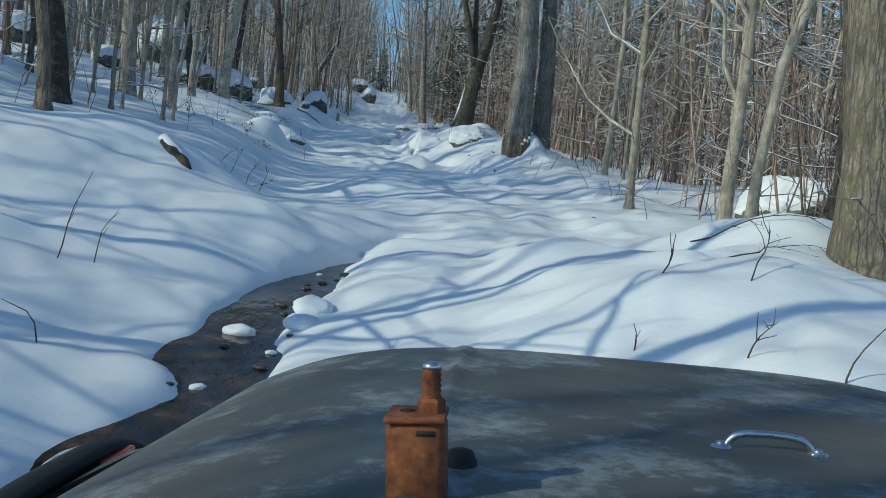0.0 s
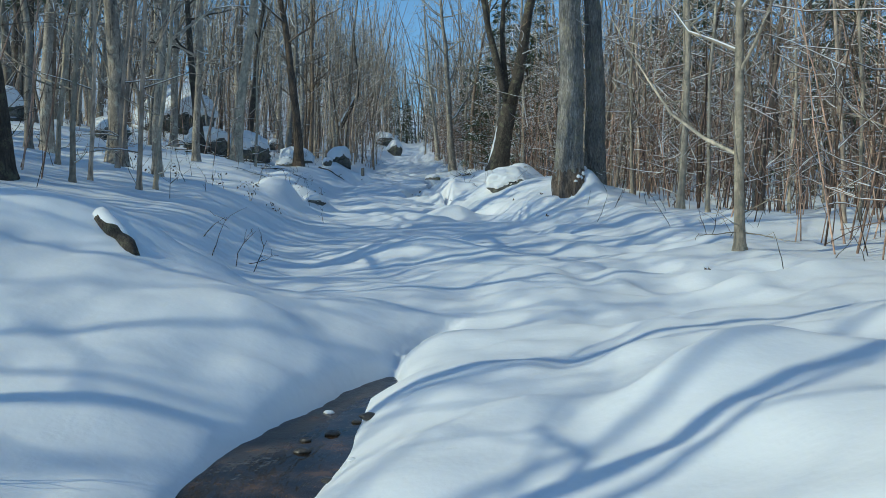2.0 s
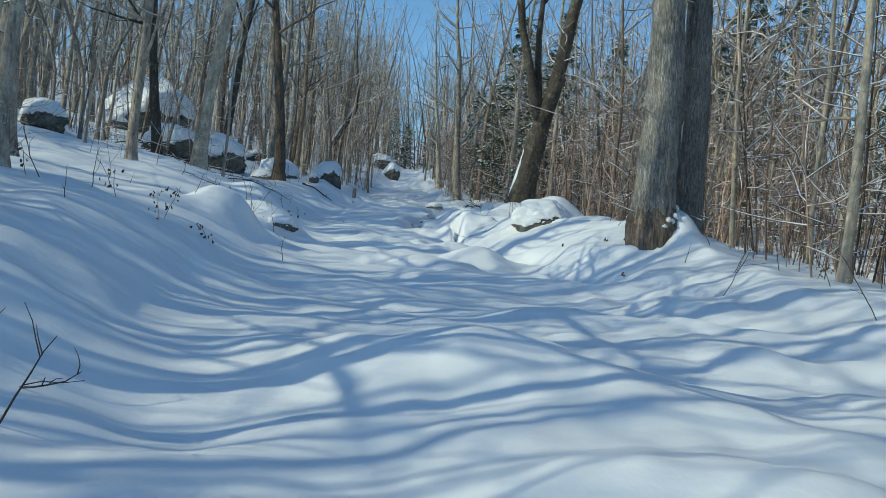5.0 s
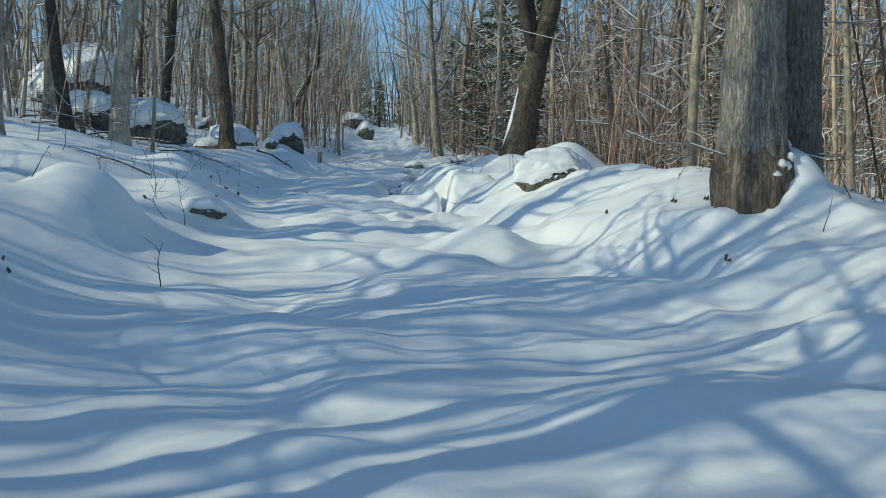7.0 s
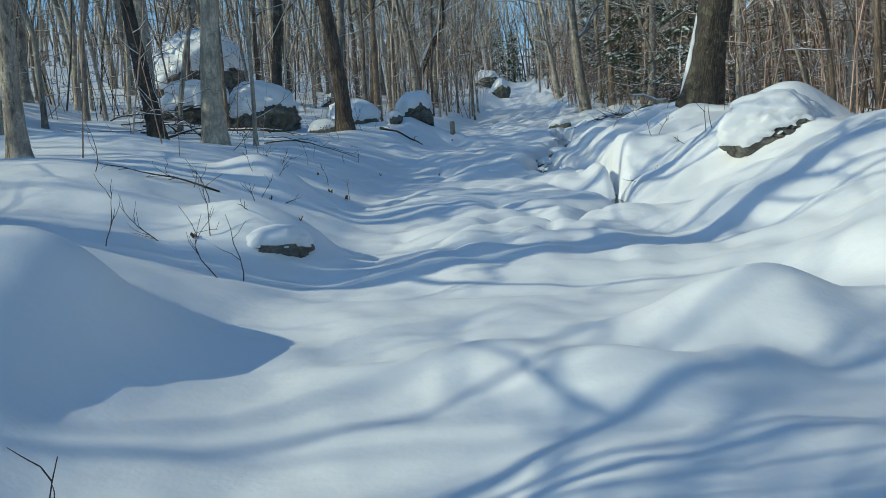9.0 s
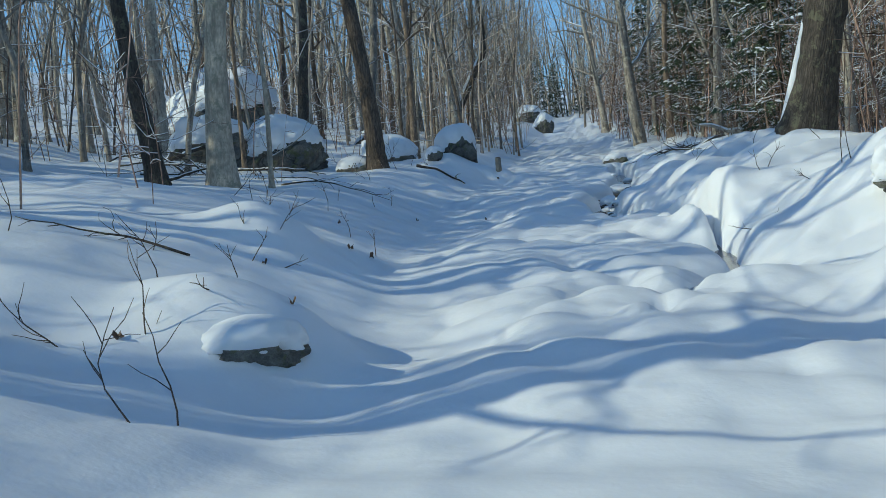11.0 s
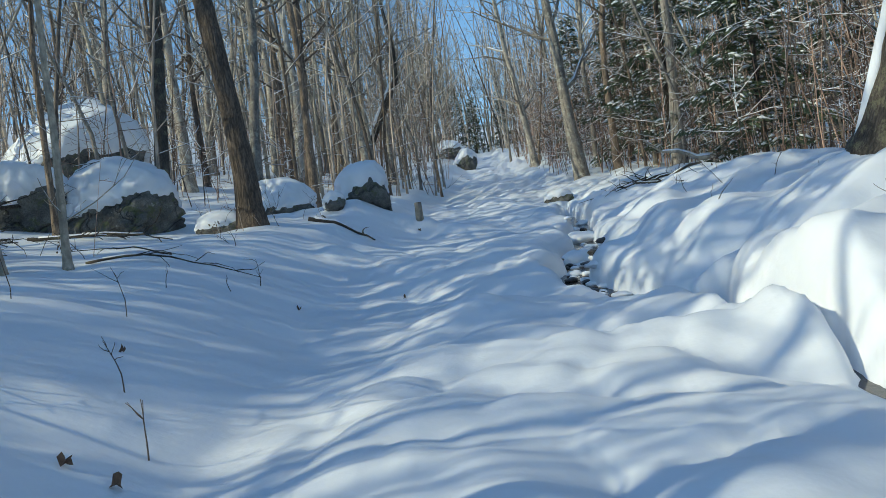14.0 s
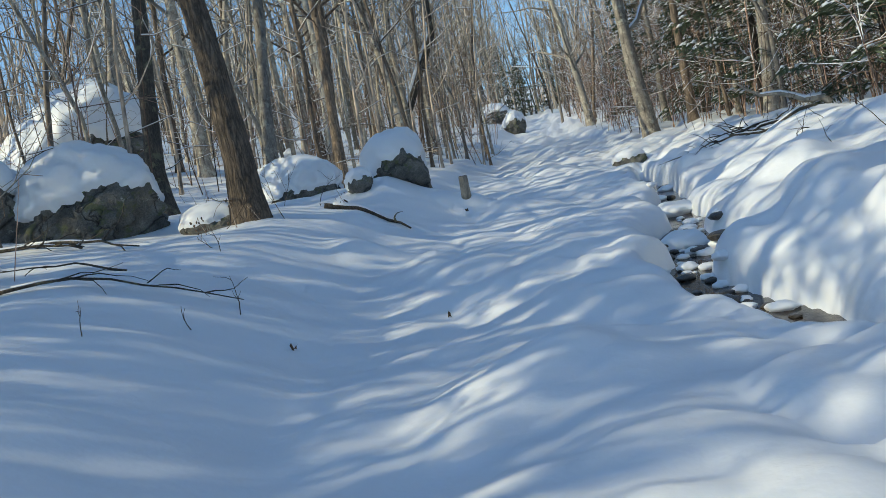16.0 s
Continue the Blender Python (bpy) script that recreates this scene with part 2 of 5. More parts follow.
def stream_half(y):
    """Half the open width of the brook; nearly nothing where snow has closed it."""
    return soft_line(y, [-6, 4, 6, 8, 9, 9.9, 10.8, 11.6, 12.4, 14, 25, 26.4, 28.0, 29.2, 30.4, 31.8, 33, 35.8, 37.5, 38.8, 40.5, 42, 44, 47, 49.2, 50.8, 60], [0.16, 0.24, 0.3, 0.36, 0.34, -0.35, -0.25, 0.14, -0.25, -0.6, -0.6, -0.3, 0.24, -0.1, 0.2, -0.12, 0.06, 0.16, 0.24, 0.40, 0.28, 0.2, 0.26, 0.22, 0.12, -0.35, -0.6])


MOUNDS = [  # x, y, reach across, reach along, height, turn: drifts and snowed-over rocks
    (-4.5, 22.15, 0.42, 0.55, 0.42, 0), (-2.3, 22.35, 0.5, 0.2, 0.10, 5), (-1.55, 22.0, 0.42, 0.26, 0.15, -8), (-0.98, 22.2, 0.24, 0.2, 0.10, 0), (-0.8, 22.95, 0.4, 0.3, 0.15, 10), (-6.4, 43.5, 0.8, 0.8, 0.4, 0), (-9.9, 41.0, 1.6, 0.7, 0.3, 0), (-3.4, 10.6, 0.9, 0.45, 0.3, 10), (-2.3, 9.4, 0.8, 1.4, 0.25, 0),
    (-4.62, 25.95, 0.55, 0.5, 0.34, 0), (1.8, 23.0, 0.9, 1.2, 0.28, 0), (0.95, 30.9, 0.8, 0.55, 0.5, 0), (0.0, 35.2, 0.7, 0.7, 0.2, 0),
    (-0.9, 14.7, 0.95, 0.45, 0.2, 0), (0.3, 17.6, 1.0, 0.5, 0.13, 20), (-1.0, 22.9, 0.6, 0.4, 0.12, 0), (-0.4, 23.3, 0.5, 0.35, 0.14, 0),
    (-5.7, 28.9, 0.45, 0.5, 0.3, 20), (-3.9, 34.6, 0.6, 0.5, 0.14, 15), (-3.6, 32.6, 0.7, 0.45, 0.14, 10), (-1.05, 32.9, 0.75, 0.9, 0.3, 0),
    (-1.15, 36.5, 0.6, 0.8, 0.3, 10), (-1.6, 39.6, 0.5, 0.7, 0.25, 0), (-5.3, 43.6, 0.6, 0.5, 0.28, 0), (-6.2, 39.6, 0.3, 0.35, 0.2, 0),
    (1.6, 5.4, 0.9, 0.7, 0.2, 0), (2.12, 22.4, 0.26, 0.3, 0.34, 0), (3.2, 8.2, 0.8, 0.6, 0.35, 0),
]


def land(x, y):
    """The snow's height."""
    x, y = np.asarray(x, float), np.asarray(y, float)
    xl, xr = edge_left(y), edge_right(y)
    dl = np.clip(xl - x, 0, None)
    dr = np.clip(x - xr, 0, None)
    z = trail_z(y)
    dip = smooth(17, 20, y) * smooth(27, 24, y)
    left = (0.22 - 0.13 * dip + 0.28 * smooth(7.2, 10, y) + 0.12 * smooth(13, 18, y)) * smooth(0, 2.2 + 1.4 * smooth(21, 25, y) - 2.4 * smooth(37, 42, y), dl) + (0.13 + 0.07 * smooth(8, 14, y) - 0.07 * dip) * np.clip(dl - 0.9, 0, None) - 0.05 * np.clip(dl - 9, 0, None) + 0.06 * np.clip(dl - 20, 0, None) - 0.19 * np.clip(dl - 55, 0, None)
    crest = soft_line(y, [-6, 4, 13, 17, 20, 24, 30, 35, 40, 44, 48, 60], [0.5, 0.45, 0.3, 0.32, 0.5, 0.82, 0.84, 0.82, 0.82, 0.75, 0.5, 0.45])
    right = crest * (0.35 * smooth(0, 2.3, dr) + 0.65 * np.clip(dr / 2.3, 0, 1)) - (crest - 0.42) * smooth(2.6, 5.5, dr) + 0.012 * np.clip(dr - 5, 0, None) + 0.10 * np.clip(dr - 22, 0, None) - 0.10 * np.clip(dr - 70, 0, None)
    knoll = 0.1 * np.exp(-((x + 11.2) / 1.9) ** 2 - ((y - 40) / 4.0) ** 2) - 0.12 * smooth(1.5, 4, dl) * smooth(30, 34, y)
    z = z + left + right + knoll
    for mx, my, a, b, h, turn in MOUNDS:
        c, s = math.cos(math.radians(turn)), math.sin(math.radians(turn))
        u, v = (x - mx) * c + (y - my) * s, -(x - mx) * s + (y - my) * c
        z = z + h * np.exp(-((u / a) ** 2 + (v / b) ** 2) ** 1.3 * 0.7)
    off = smooth(1.0, 3.5, dl) + smooth(2.0, 4.0, dr)
    inside = smooth(0.9, 0.0, dl) * smooth(1.8, 0.3, dr)
    z = z + (0.10 + 0.10 * off) * rough(x, y, 2.3, 3) + 0.055 * rough(x * 0.8, y, 0.95, 5) * (0.6 + inside) + 0.026 * rough(x, y, 0.42, 7) + 0.03 * off * rough(x, y, 0.7, 61) + 0.009 * rough(x, y, 0.2, 63) + 0.09 * smooth(0.4, 1.4, dl) * (lumps(x * 0.85 + 0.25 * rough(x, y, 0.9, 91), y, 1.15, 87) - 0.75) + 0.05 * smooth(0.2, 1.0, dl) * smooth(4.5, 2.5, dl) * smooth(16, 11, y) * (lumps(x, y, 0.45, 83) - 0.7) * smooth(-0.2, 0.5, rough(x, y, 1.1, 85))
    # rounded pillows over the stones of the brook bed
    pillow = 1.5 * np.sqrt(rough(x * 0.7 + 0.1 * y, y, 0.75, 29) ** 2 + 0.02) + 0.5 * np.sqrt(rough(x * 0.8, y, 0.42, 31) ** 2 + 0.02)
    z = z + inside * (0.05 - 0.02 * smooth(22, 30, y) + 0.05 * smooth(45, 75, y)) * (0.75 + 0.5 * rough(x, y, 3.1, 37)) * (pillow - 0.7)
    heap = lumps(x * 1.0 + 0.3 * rough(x, y, 0.8, 53), y + 0.3 * rough(x, y, 0.8, 55), 0.85, 47) + 0.6 * lumps(x * 0.9 + 0.12 * rough(x, y, 0.5, 81), y, 0.42, 49)
    z = z + inside * (0.06 + 0.22 * smooth(20, 31, y) + 0.10 * smooth(45, 75, y)) * smooth(2, 8, y) * (0.7 + 0.6 * rough(x, y, 2.2, 51)) * (heap - 0.9)
    # bulging drifts and ripples on the brook's right bank
    bank = smooth(0.0, 0.4, dr) * smooth(3.2, 1.6, dr)
    z = z + bank * (0.13 * smooth(24, 30, y) * (np.sqrt(rough(x * 0.9, y * 0.8, 1.25, 41) ** 2 + 0.03) - 0.4) + 0.05 * rough(x, y * 1.2 + 0.5 * x, 0.55, 43))
    ridge = rough(x * 0.4, y - 0.45 * x + 0.2 * rough(x, y, 1.1, 57), 0.85, 59)
    flute = rough(x * 0.3, y - 0.35 * x + 0.12 * rough(x, y, 0.7, 71), 0.4, 73)
    z = z + smooth(0.1, 0.7, dr) * smooth(4.0, 2.4, dr) * (0.055 + 0.075 * smooth(18, 30, y)) * (1.2 - 2.4 * np.sqrt(ridge ** 2 + 0.01) + 0.55 * flute)
    z = z + 0.35 * off * rough(x, y, 9.0, 11) * smooth(5, 9, np.abs(x + 2))
    # the brook's bed, undercut into the snow
    sx, half = stream_x(y) + 0.16 * rough(x * 0, y, 0.9, 17), stream_half(y) + 0.07 * rough(x * 0 + 3, y, 0.6, 19)
    d = np.abs(x - sx) - half
    z = z - 0.12 * np.exp(-((x + 2.9) / 0.7) ** 2 - ((y - 35.6) / 1.6) ** 2)
    open_ = half > -0.12
    floor = brook_z(y) - 0.09 + 0.05 * rough(x, y, 0.3, 23)
    # the snow bulges over the water's edge
    q = np.clip(d / (0.30 + 0.12 * rough(x * 0, y, 1.3, 67)), 0, 1)
    brim = np.sqrt(np.clip(1 - (1 - q) ** 2, 0, 1)) ** 0.8
    lip = smooth(1.1, 0.1, d) * smooth(-0.5, -0.1, half)
    z = z - (0.10 - 0.10 * smooth(32, 36, y)) * lip
    return np.where(open_, floor + (z - floor) * np.where(d < 0, 0, brim), z)


# ---- ground, brook ----
def spread(a, b, step, far, grow=1.12):
    """Even stations from a to b, then ever wider ones out to far[0] and far[1]."""
    mid = list(np.arange(a, b, step))
    out, s, v = [], step, b
    while v < far[1]:
        out.append(v)
        s *= grow
        v += s
    low, s, v = [], step, a - step
    while v > far[0]:
        low.append(v)
        s *= grow
        v -= s
    return np.array(low[::-1] + mid + out)


def sheet(name, xs, ys, height, mat):
    gx, gy = np.meshgrid(xs, ys)
    gz = height(gx, gy)
    nx, ny = len(xs), len(ys)
    me = bpy.data.meshes.new(name)
    me.vertices.add(nx * ny)
    me.vertices.foreach_set("co", np.stack([gx, gy, gz], -1).ravel())
    q = (np.arange(ny - 1)[:, None] * nx + np.arange(nx - 1)[None, :]).ravel()
    loops = np.stack([q, q + 1, q + nx + 1, q + nx], -1).ravel()
    me.loops.add(len(loops))
    me.loops.foreach_set("vertex_index", loops)
    me.polygons.add(len(q))
    me.polygons.foreach_set("loop_start", np.arange(len(q)) * 4)
    me.polygons.foreach_set("use_smooth", np.ones(len(q), bool))
    me.materials.append(mat)
    me.update(calc_edges=True)
    return new(name, me)


ground = sheet("ground", spread(-5.6, 2.6, 0.056, (-500, 500), 1.08), spread(-1, 52, 0.084, (-400, 700), 1.03), land, SNOW)
tagged(ground, "deep powder snow lying in soft drifts over a forest floor", "snow", kind="structure")


def brook():
    xs, ys = np.linspace(-1.0, 1.0, 9), np.arange(-6, 60, 0.25)
    gx, gy = np.meshgrid(xs, ys)
    gx = gx + stream_x(gy)
    b = Build()
    b.v = [(x, y, z) for x, y, z in zip(gx.ravel(), gy.ravel(), brook_z(gy).ravel())]
    n = len(xs)
    b.f = [(j * n + i, j * n + i + 1, (j + 1) * n + i + 1, (j + 1) * n + i) for j in range(len(ys) - 1) for i in range(n - 1)]
    return tagged(new("water", b.mesh("water", WATER)), "dark shallow brook water over brown leaf-covered stones", "water", kind="structure")


brook()


# ---- boulders ----
def boulder(x, y, size, sink, snow_cut, seed, label, turn=0.0, wedge=0.0):
    """A worn rock half in the snow, with a cap of snow on it. size: its three half-widths; wedge: how much it falls off towards one side."""
    rng = random.Random(seed)
    cuts = [(Vector((rng.gauss(0, 1), rng.gauss(0, 1), rng.gauss(0, 0.6))).normalized(), rng.uniform(0.6, 0.9)) for _ in range(13)]
    s0 = Vector((seed, 0, 0))
    back = Matrix.Rotation(radians(-turn), 3, "Z")

    def form(p):
        d = p.normalized()
        r = 1.0
        for n, c in cuts:
            k = d.dot(n)
            if k > 0.05:
                r = min(r, c / k)
        chip = abs(noise.noise(d * 3.1 + s0 * 2)) ** 0.7
        q = d * (r + 0.06 * noise.noise(d * 2.3 + s0) - 0.09 * (1 - min(1, chip * 3)) + 0.04 * noise.noise(d * 7 + s0) + 0.018 * noise.noise(d * 17 + s0))
        q.z *= 1 - wedge * (back.transposed() @ q).x
        return q

    bm = bmesh.new()
    bmesh.ops.create_icosphere(bm, subdivisions=4 if max(size) < 0.8 else 5, radius=1)
    for v in bm.verts:
        p = form(v.co)
        v.co = Vector((p.x * size[0], p.y * size[1], p.z * size[2]))
    z0 = float(land(x, y)) - sink
    base = new("boulder")
    base.matrix_world = pose(x, y, z0, 0, 0, turn)
    part("rock", bm, ROCK, base, smooth_=True)
    bm = bmesh.new()
    bmesh.ops.create_icosphere(bm, subdivisions=4 if max(size) < 0.8 else 5, radius=1)
    for v in bm.verts:
        d = v.co.copy()
        w = back.transposed() @ d  # snow has drifted against the side that the wind blew from
        p = form(v.co)
        q = d.lerp(p, 0.8)  # snow rounds off the rock's corners
        q.z = p.z + 0.2 * (d.z * (1 - wedge * w.x) - p.z)
        up = d.z + 0.3 * noise.noise(d * 1.5 + s0 * 3) + 0.2 * noise.noise(d * 4.2 + s0) - 0.32 * w.x + 0.30 * w.y
        k = max(0.0, min(1.0, (up - snow_cut) / 0.5))
        if k > 0:
            grow = 0.02 + 0.13 * math.sqrt(k)
            v.co = Vector((q.x * size[0], q.y * size[1], q.z * size[2])) + Vector((d.x * 0.5, d.y * 0.5, max(d.z, 0.15) * 1.2)) * (grow * size[2])
        else:
            v.co = Vector((p.x * size[0], p.y * size[1], p.z * size[2])) * 0.93
    part("snow_cap", bm, SNOW, base, "rounded cap of fresh snow")
    return tagged(base, label, "boulder")


boulder(-17.1, 52.0, (2.55, 1.9, 2.3), -0.3, -0.12, 4, "huge granite boulder with a thick snow cap", 10, 0.28)
boulder(-9.95, 40.2, (1.2, 0.8, 0.9), -0.22, 0.0, 7, "mossy grey boulder under snow beside fallen twigs", 20, 0.3)
boulder(-11.5, 39.7, (1.15, 0.8, 0.92), -0.24, 0.0, 9, "cracked dark boulder half buried in snow", 0, 0.15)
boulder(-8.3, 40.3, (0.6, 0.4, 0.34), 0.02, 0.3, 12, "low dark rock at a tree's foot in snow")
boulder(-6.55, 43.9, (0.72, 0.6, 0.66), -0.1, 0.15, 15, "round grey boulder with a domed snow cap beside the trail", -15)
boulder(-7.0, 42.9, (0.28, 0.26, 0.26), -0.03, 0.2, 17, "small snow-covered stone beside a larger boulder")
boulder(-7.45, 80.0, (0.8, 0.7, 1.0), -0.2, 0.3, 19, "dark upright boulder beside the trail")
boulder(-8.9, 85.0, (1.1, 0.8, 1.1), -0.3, 0.1, 22, "snow-capped boulder in the woods")
boulder(-9.1, 45.9, (1.0, 0.75, 0.72), -0.02, -0.15, 24, "snow-capped boulder in the woods")
boulder(-12.4, 55.5, (0.8, 0.6, 0.55), -0.05, 0.3, 25, "snow-capped boulder in the woods")
boulder(0.85, 30.3, (0.9, 0.6, 0.46), 0.27, -0.3, 28, "brown boulder buried in drifted snow on the bank", 15)
boulder(5.4, 13.2, (1.0, 0.8, 0.75), -0.1, 0.5, 31, "square weathered boulder with snow on top")
boulder(-13.5, 27.5, (0.9, 0.7, 0.8), -0.1, 0.2, 33, "snow-capped boulder in the woods")
boulder(-13.0, 33.5, (0.8, 0.6, 0.6), -0.1, 0.2, 35, "snow-capped boulder in the woods")
boulder(-4.4, 25.5, (0.42, 0.26, 0.17), 0.09, -0.25, 37, "small stone poking out of the snow")
boulder(-2.6, 50.6, (0.5, 0.35, 0.3), 0.0, 0.35, 39, "dark flat stone at the trail's edge")


# ---- trees ----
def bent(rng, start, way, length, n, wander, lift=0.0):
    p, d, out = Vector(start), Vector(way).normalized(), [Vector(start)]
    for _ in range(n):
        d = (d + Vector((rng.gauss(0, wander), rng.gauss(0, wander), rng.gauss(0, wander) + lift))).normalized()
        p = p + d * (length / n)
        out.append(p.copy())
    return out


def along(pts, s):
    k = min(int(s * (len(pts) - 1)), len(pts) - 2)
    f = s * (len(pts) - 1) - k
    return pts[k].lerp(pts[k + 1], f), (pts[k + 1] - pts[k]).normalized()


def side_way(rng, d, spread_):
    r = Vector((rng.gauss(0, 1), rng.gauss(0, 1), rng.gauss(0, 1)))
    r = (r - d * r.dot(d)).normalized()
    return (d * math.cos(spread_) + r * math.sin(spread_)).normalized()


def snow_line(b, pts, radii, rng, lo=0.0, hi=1.0):
    """Snow lying along the upper side of a branch."""
    n = len(pts)
    sel = [i for i in range(n) if lo <= i / (n - 1) <= hi]
    if len(sel) > 1:
        b.tube([pts[i] + Vector((0, 0, radii[i] * 0.75 + 0.004)) for i in sel], [max(radii[i] * 0.75, 0.006) for i in sel], 4)


def branch_set(rng, limbs, snow, start, way, length, r, depth, snowy):
    n = (5, 3, 2)[depth]
    pts = bent(rng, start, way, length, n, (0.13, 0.2, 0.25)[depth], (0.06, 0.05, 0.02)[depth])
    radii = [max(r * (1 - 0.8 * i / n), 0.0035) for i in range(n + 1)]
    limbs.tube(pts, radii, (5, 4, 3)[depth], False)
    flat = abs((pts[-1] - pts[0]).normalized().z)
    if rng.random() < snowy * (1.2 - flat) and depth < 2:
        snow_line(snow, pts, radii, rng, 0, rng.uniform(0.5, 1))
    if depth < 2:
        for _ in range((4, 3)[depth] if depth else rng.randint(3, 5)):
            s = rng.uniform(0.25, 0.98)
            p, d = along(pts, s)
            branch_set(rng, limbs, snow, p, side_way(rng, d, rng.uniform(0.5, 1.1)), length * rng.uniform(0.3, 0.55) * (1.1 - 0.4 * s), r * 0.45 * (1.1 - 0.6 * s), depth + 1, snowy)


def rugged_stem(b, pts, radii, depth, seed, sides=64):
    """A trunk whose bark stands in plates with furrows between them."""
    rows, start, z, zmax = [], len(b.v), pts[0].z, pts[-1].z
    while z < min(8, zmax):
        rows.append(z)
        z += 0.05
    rows += [zmax] if zmax <= 8 else [8, (8 + zmax) / 2, zmax]
    zs = [p.z for p in pts]
    for z in rows:
        x0, y0 = (float(np.interp(z, zs, [p[k] for p in pts])) for k in (0, 1))
        r = float(np.interp(z, zs, radii))
        for k in range(sides):
            a = 2 * math.pi * k / sides
            c, s = math.cos(a), math.sin(a)
            f = noise.noise(Vector((c * 5.0 + seed, s * 5.0, z * 1.3)))
            g = noise.noise(Vector((c * 11 + seed, s * 11, z * 5)))
            lump = noise.noise(Vector((c * 1.2, s * 1.2 + seed, z * 0.8)))
            q = r * (1 + 0.1 * lump) + depth * (0.5 - 2.2 * max(0, 0.32 - abs(f) * 1.6) + 0.5 * g)
            b.v.append(Vector((x0 + q * c, y0 + q * s, z)))
    for i in range(len(rows) - 1):
        for k in range(sides):
            a, d = start + i * sides + k, start + i * sides + (k + 1) % sides
            b.f.append((a, d, d + sides, a + sides))
    b.f.append(tuple(range(start + (len(rows) - 1) * sides, start + len(rows) * sides)))


def bare_tree(seed, height, diam, bark, label, limbs=17, low=0.3, snowy=0.5, sides=10, wobble=0.05, fork=None, flare=1.5, level=0, rugged=0.0):
    """A leafless tree: trunk, crown of limbs and twigs, and the snow that lies on them. fork: (height, [(way, length, share of girth), ...])."""
    rng = random.Random(seed)
    base = new("tree")
    trunk, crown, snow = Build(), Build(), Build()
    stem = height if not fork else fork[0]
    n = 14
    pts = [Vector((0, 0, -0.35))]
    p, d = Vector((0, 0, 0)), Vector((0, 0, 1))
    heights = [0, 0.12, 0.35, 0.8] + [0.8 + (stem - 0.8) * (i / 10) for i in range(1, 11)]
    for a, b in zip(heights, heights[1:] + [None]):
        pts.append(p.copy())
        if b is None:
            break
        d = (d + Vector((rng.gauss(0, wobble), rng.gauss(0, wobble), 0)) * min(1, (b - a))).normalized()
        d.z = max(d.z, 0.9)
        p = p + d * (b - a)
    end = 0.12 if not fork else 0.82
    radii = []
    for q in pts:
        h = max(q.z, 0)
        r = diam / 2 * (1 - (1 - end) * (h / stem) ** 0.9) * (1 + (flare - 1) * math.exp(-h / (diam * 0.9)))
        radii.append(r * (1 + rng.gauss(0, 0.025)))
    if rugged:
        rugged_stem(trunk, pts, radii, rugged, seed)
    else:
        trunk.tube(pts, radii, sides)
    if fork:
        for way, length, share in fork[1]:
            fp = bent(rng, pts[-1] - Vector((0, 0, diam * 0.3)), way, length, 8, 0.07, 0.07)
            fr = [diam / 2 * share * (1 - 0.85 * i / 8) for i in range(9)]
            trunk.tube(fp, fr, max(6, sides - 2))
            snow_line(snow, fp[:4], [v * 0.9 for v in fr[:4]], rng, 0, 0.7)
            for _ in range(limbs // 2):
                s = rng.uniform(0.3, 0.95)
                q, d = along(fp, s)
                branch_set(rng, crown, snow, q, side_way(rng, d, rng.uniform(0.5, 1.0)), length * rng.uniform(0.2, 0.4), diam * share * 0.2, 0, snowy)
    else:
        for _ in range(limbs):
            s = low + (1 - low) * rng.random() ** 0.8
            q, d = along(pts[1:], s)
            a = rng.uniform(0, 2 * math.pi)
            tilt = rng.uniform(0.25, 1.0)
            way = Vector((math.cos(a), math.sin(a), tilt))
            branch_set(rng, crown, snow, q, way, (1.15 - s) * height * rng.uniform(0.16, 0.32) + 0.3, max(0.008, diam * 0.22 * (1.15 - s)), level, snowy)
        for _ in range(limbs // 3):  # dead stubs and whips low on the trunk
            q, d = along(pts[1:], rng.uniform(0.1, low + 0.1))
            a = rng.uniform(0, 2 * math.pi)
            branch_set(rng, crown, snow, q, Vector((math.cos(a), math.sin(a), rng.uniform(-0.1, 0.5))), rng.uniform(0.4, 1.3), 0.010, 1, snowy)
    part("trunk", trunk, bark, base)
    part("crown", crown, bark if bark is not BARK_MAPLE else BARK_GREY, base)
    if snow.v:
        tagged(part("snow", snow, SNOW, base, "snow lying along the branches"), kind="stuff")
    return tagged(base, label, "tree")


def stand(ob, x, y, lean=(0, 0), turn=0.0, scale=1.0):
    m = Matrix.Translation((x, y, float(land(x, y)) - 0.02)) @ Matrix(((1, 0, lean[0], 0), (0, 1, lean[1], 0), (0, 0, 1, 0), (0, 0, 0, 1))) @ pose(0, 0, 0, 0, 0, turn) @ Matrix.Scale(scale, 4)
    ob.matrix_world = m
    return m


def lean_pose(x, y, lean, turn=0.0, scale=1.0, sink=0.02):
    up = Vector((lean[0], lean[1], 1)).normalized()
    q = Vector((0, 0, 1)).rotation_difference(up).to_matrix().to_4x4()
    return Matrix.Translation((x, y, float(land(x, y)) - sink)) @ q @ pose(0, 0, 0, 0, 0, turn) @ Matrix.Scale(scale, 4)


KEPT = []  # where trees stand already
def plant(ob, x, y, lean=(0, 0), turn=0.0):
    ob.matrix_world = lean_pose(x, y, lean, turn)
    KEPT.append((x, y))
    return ob


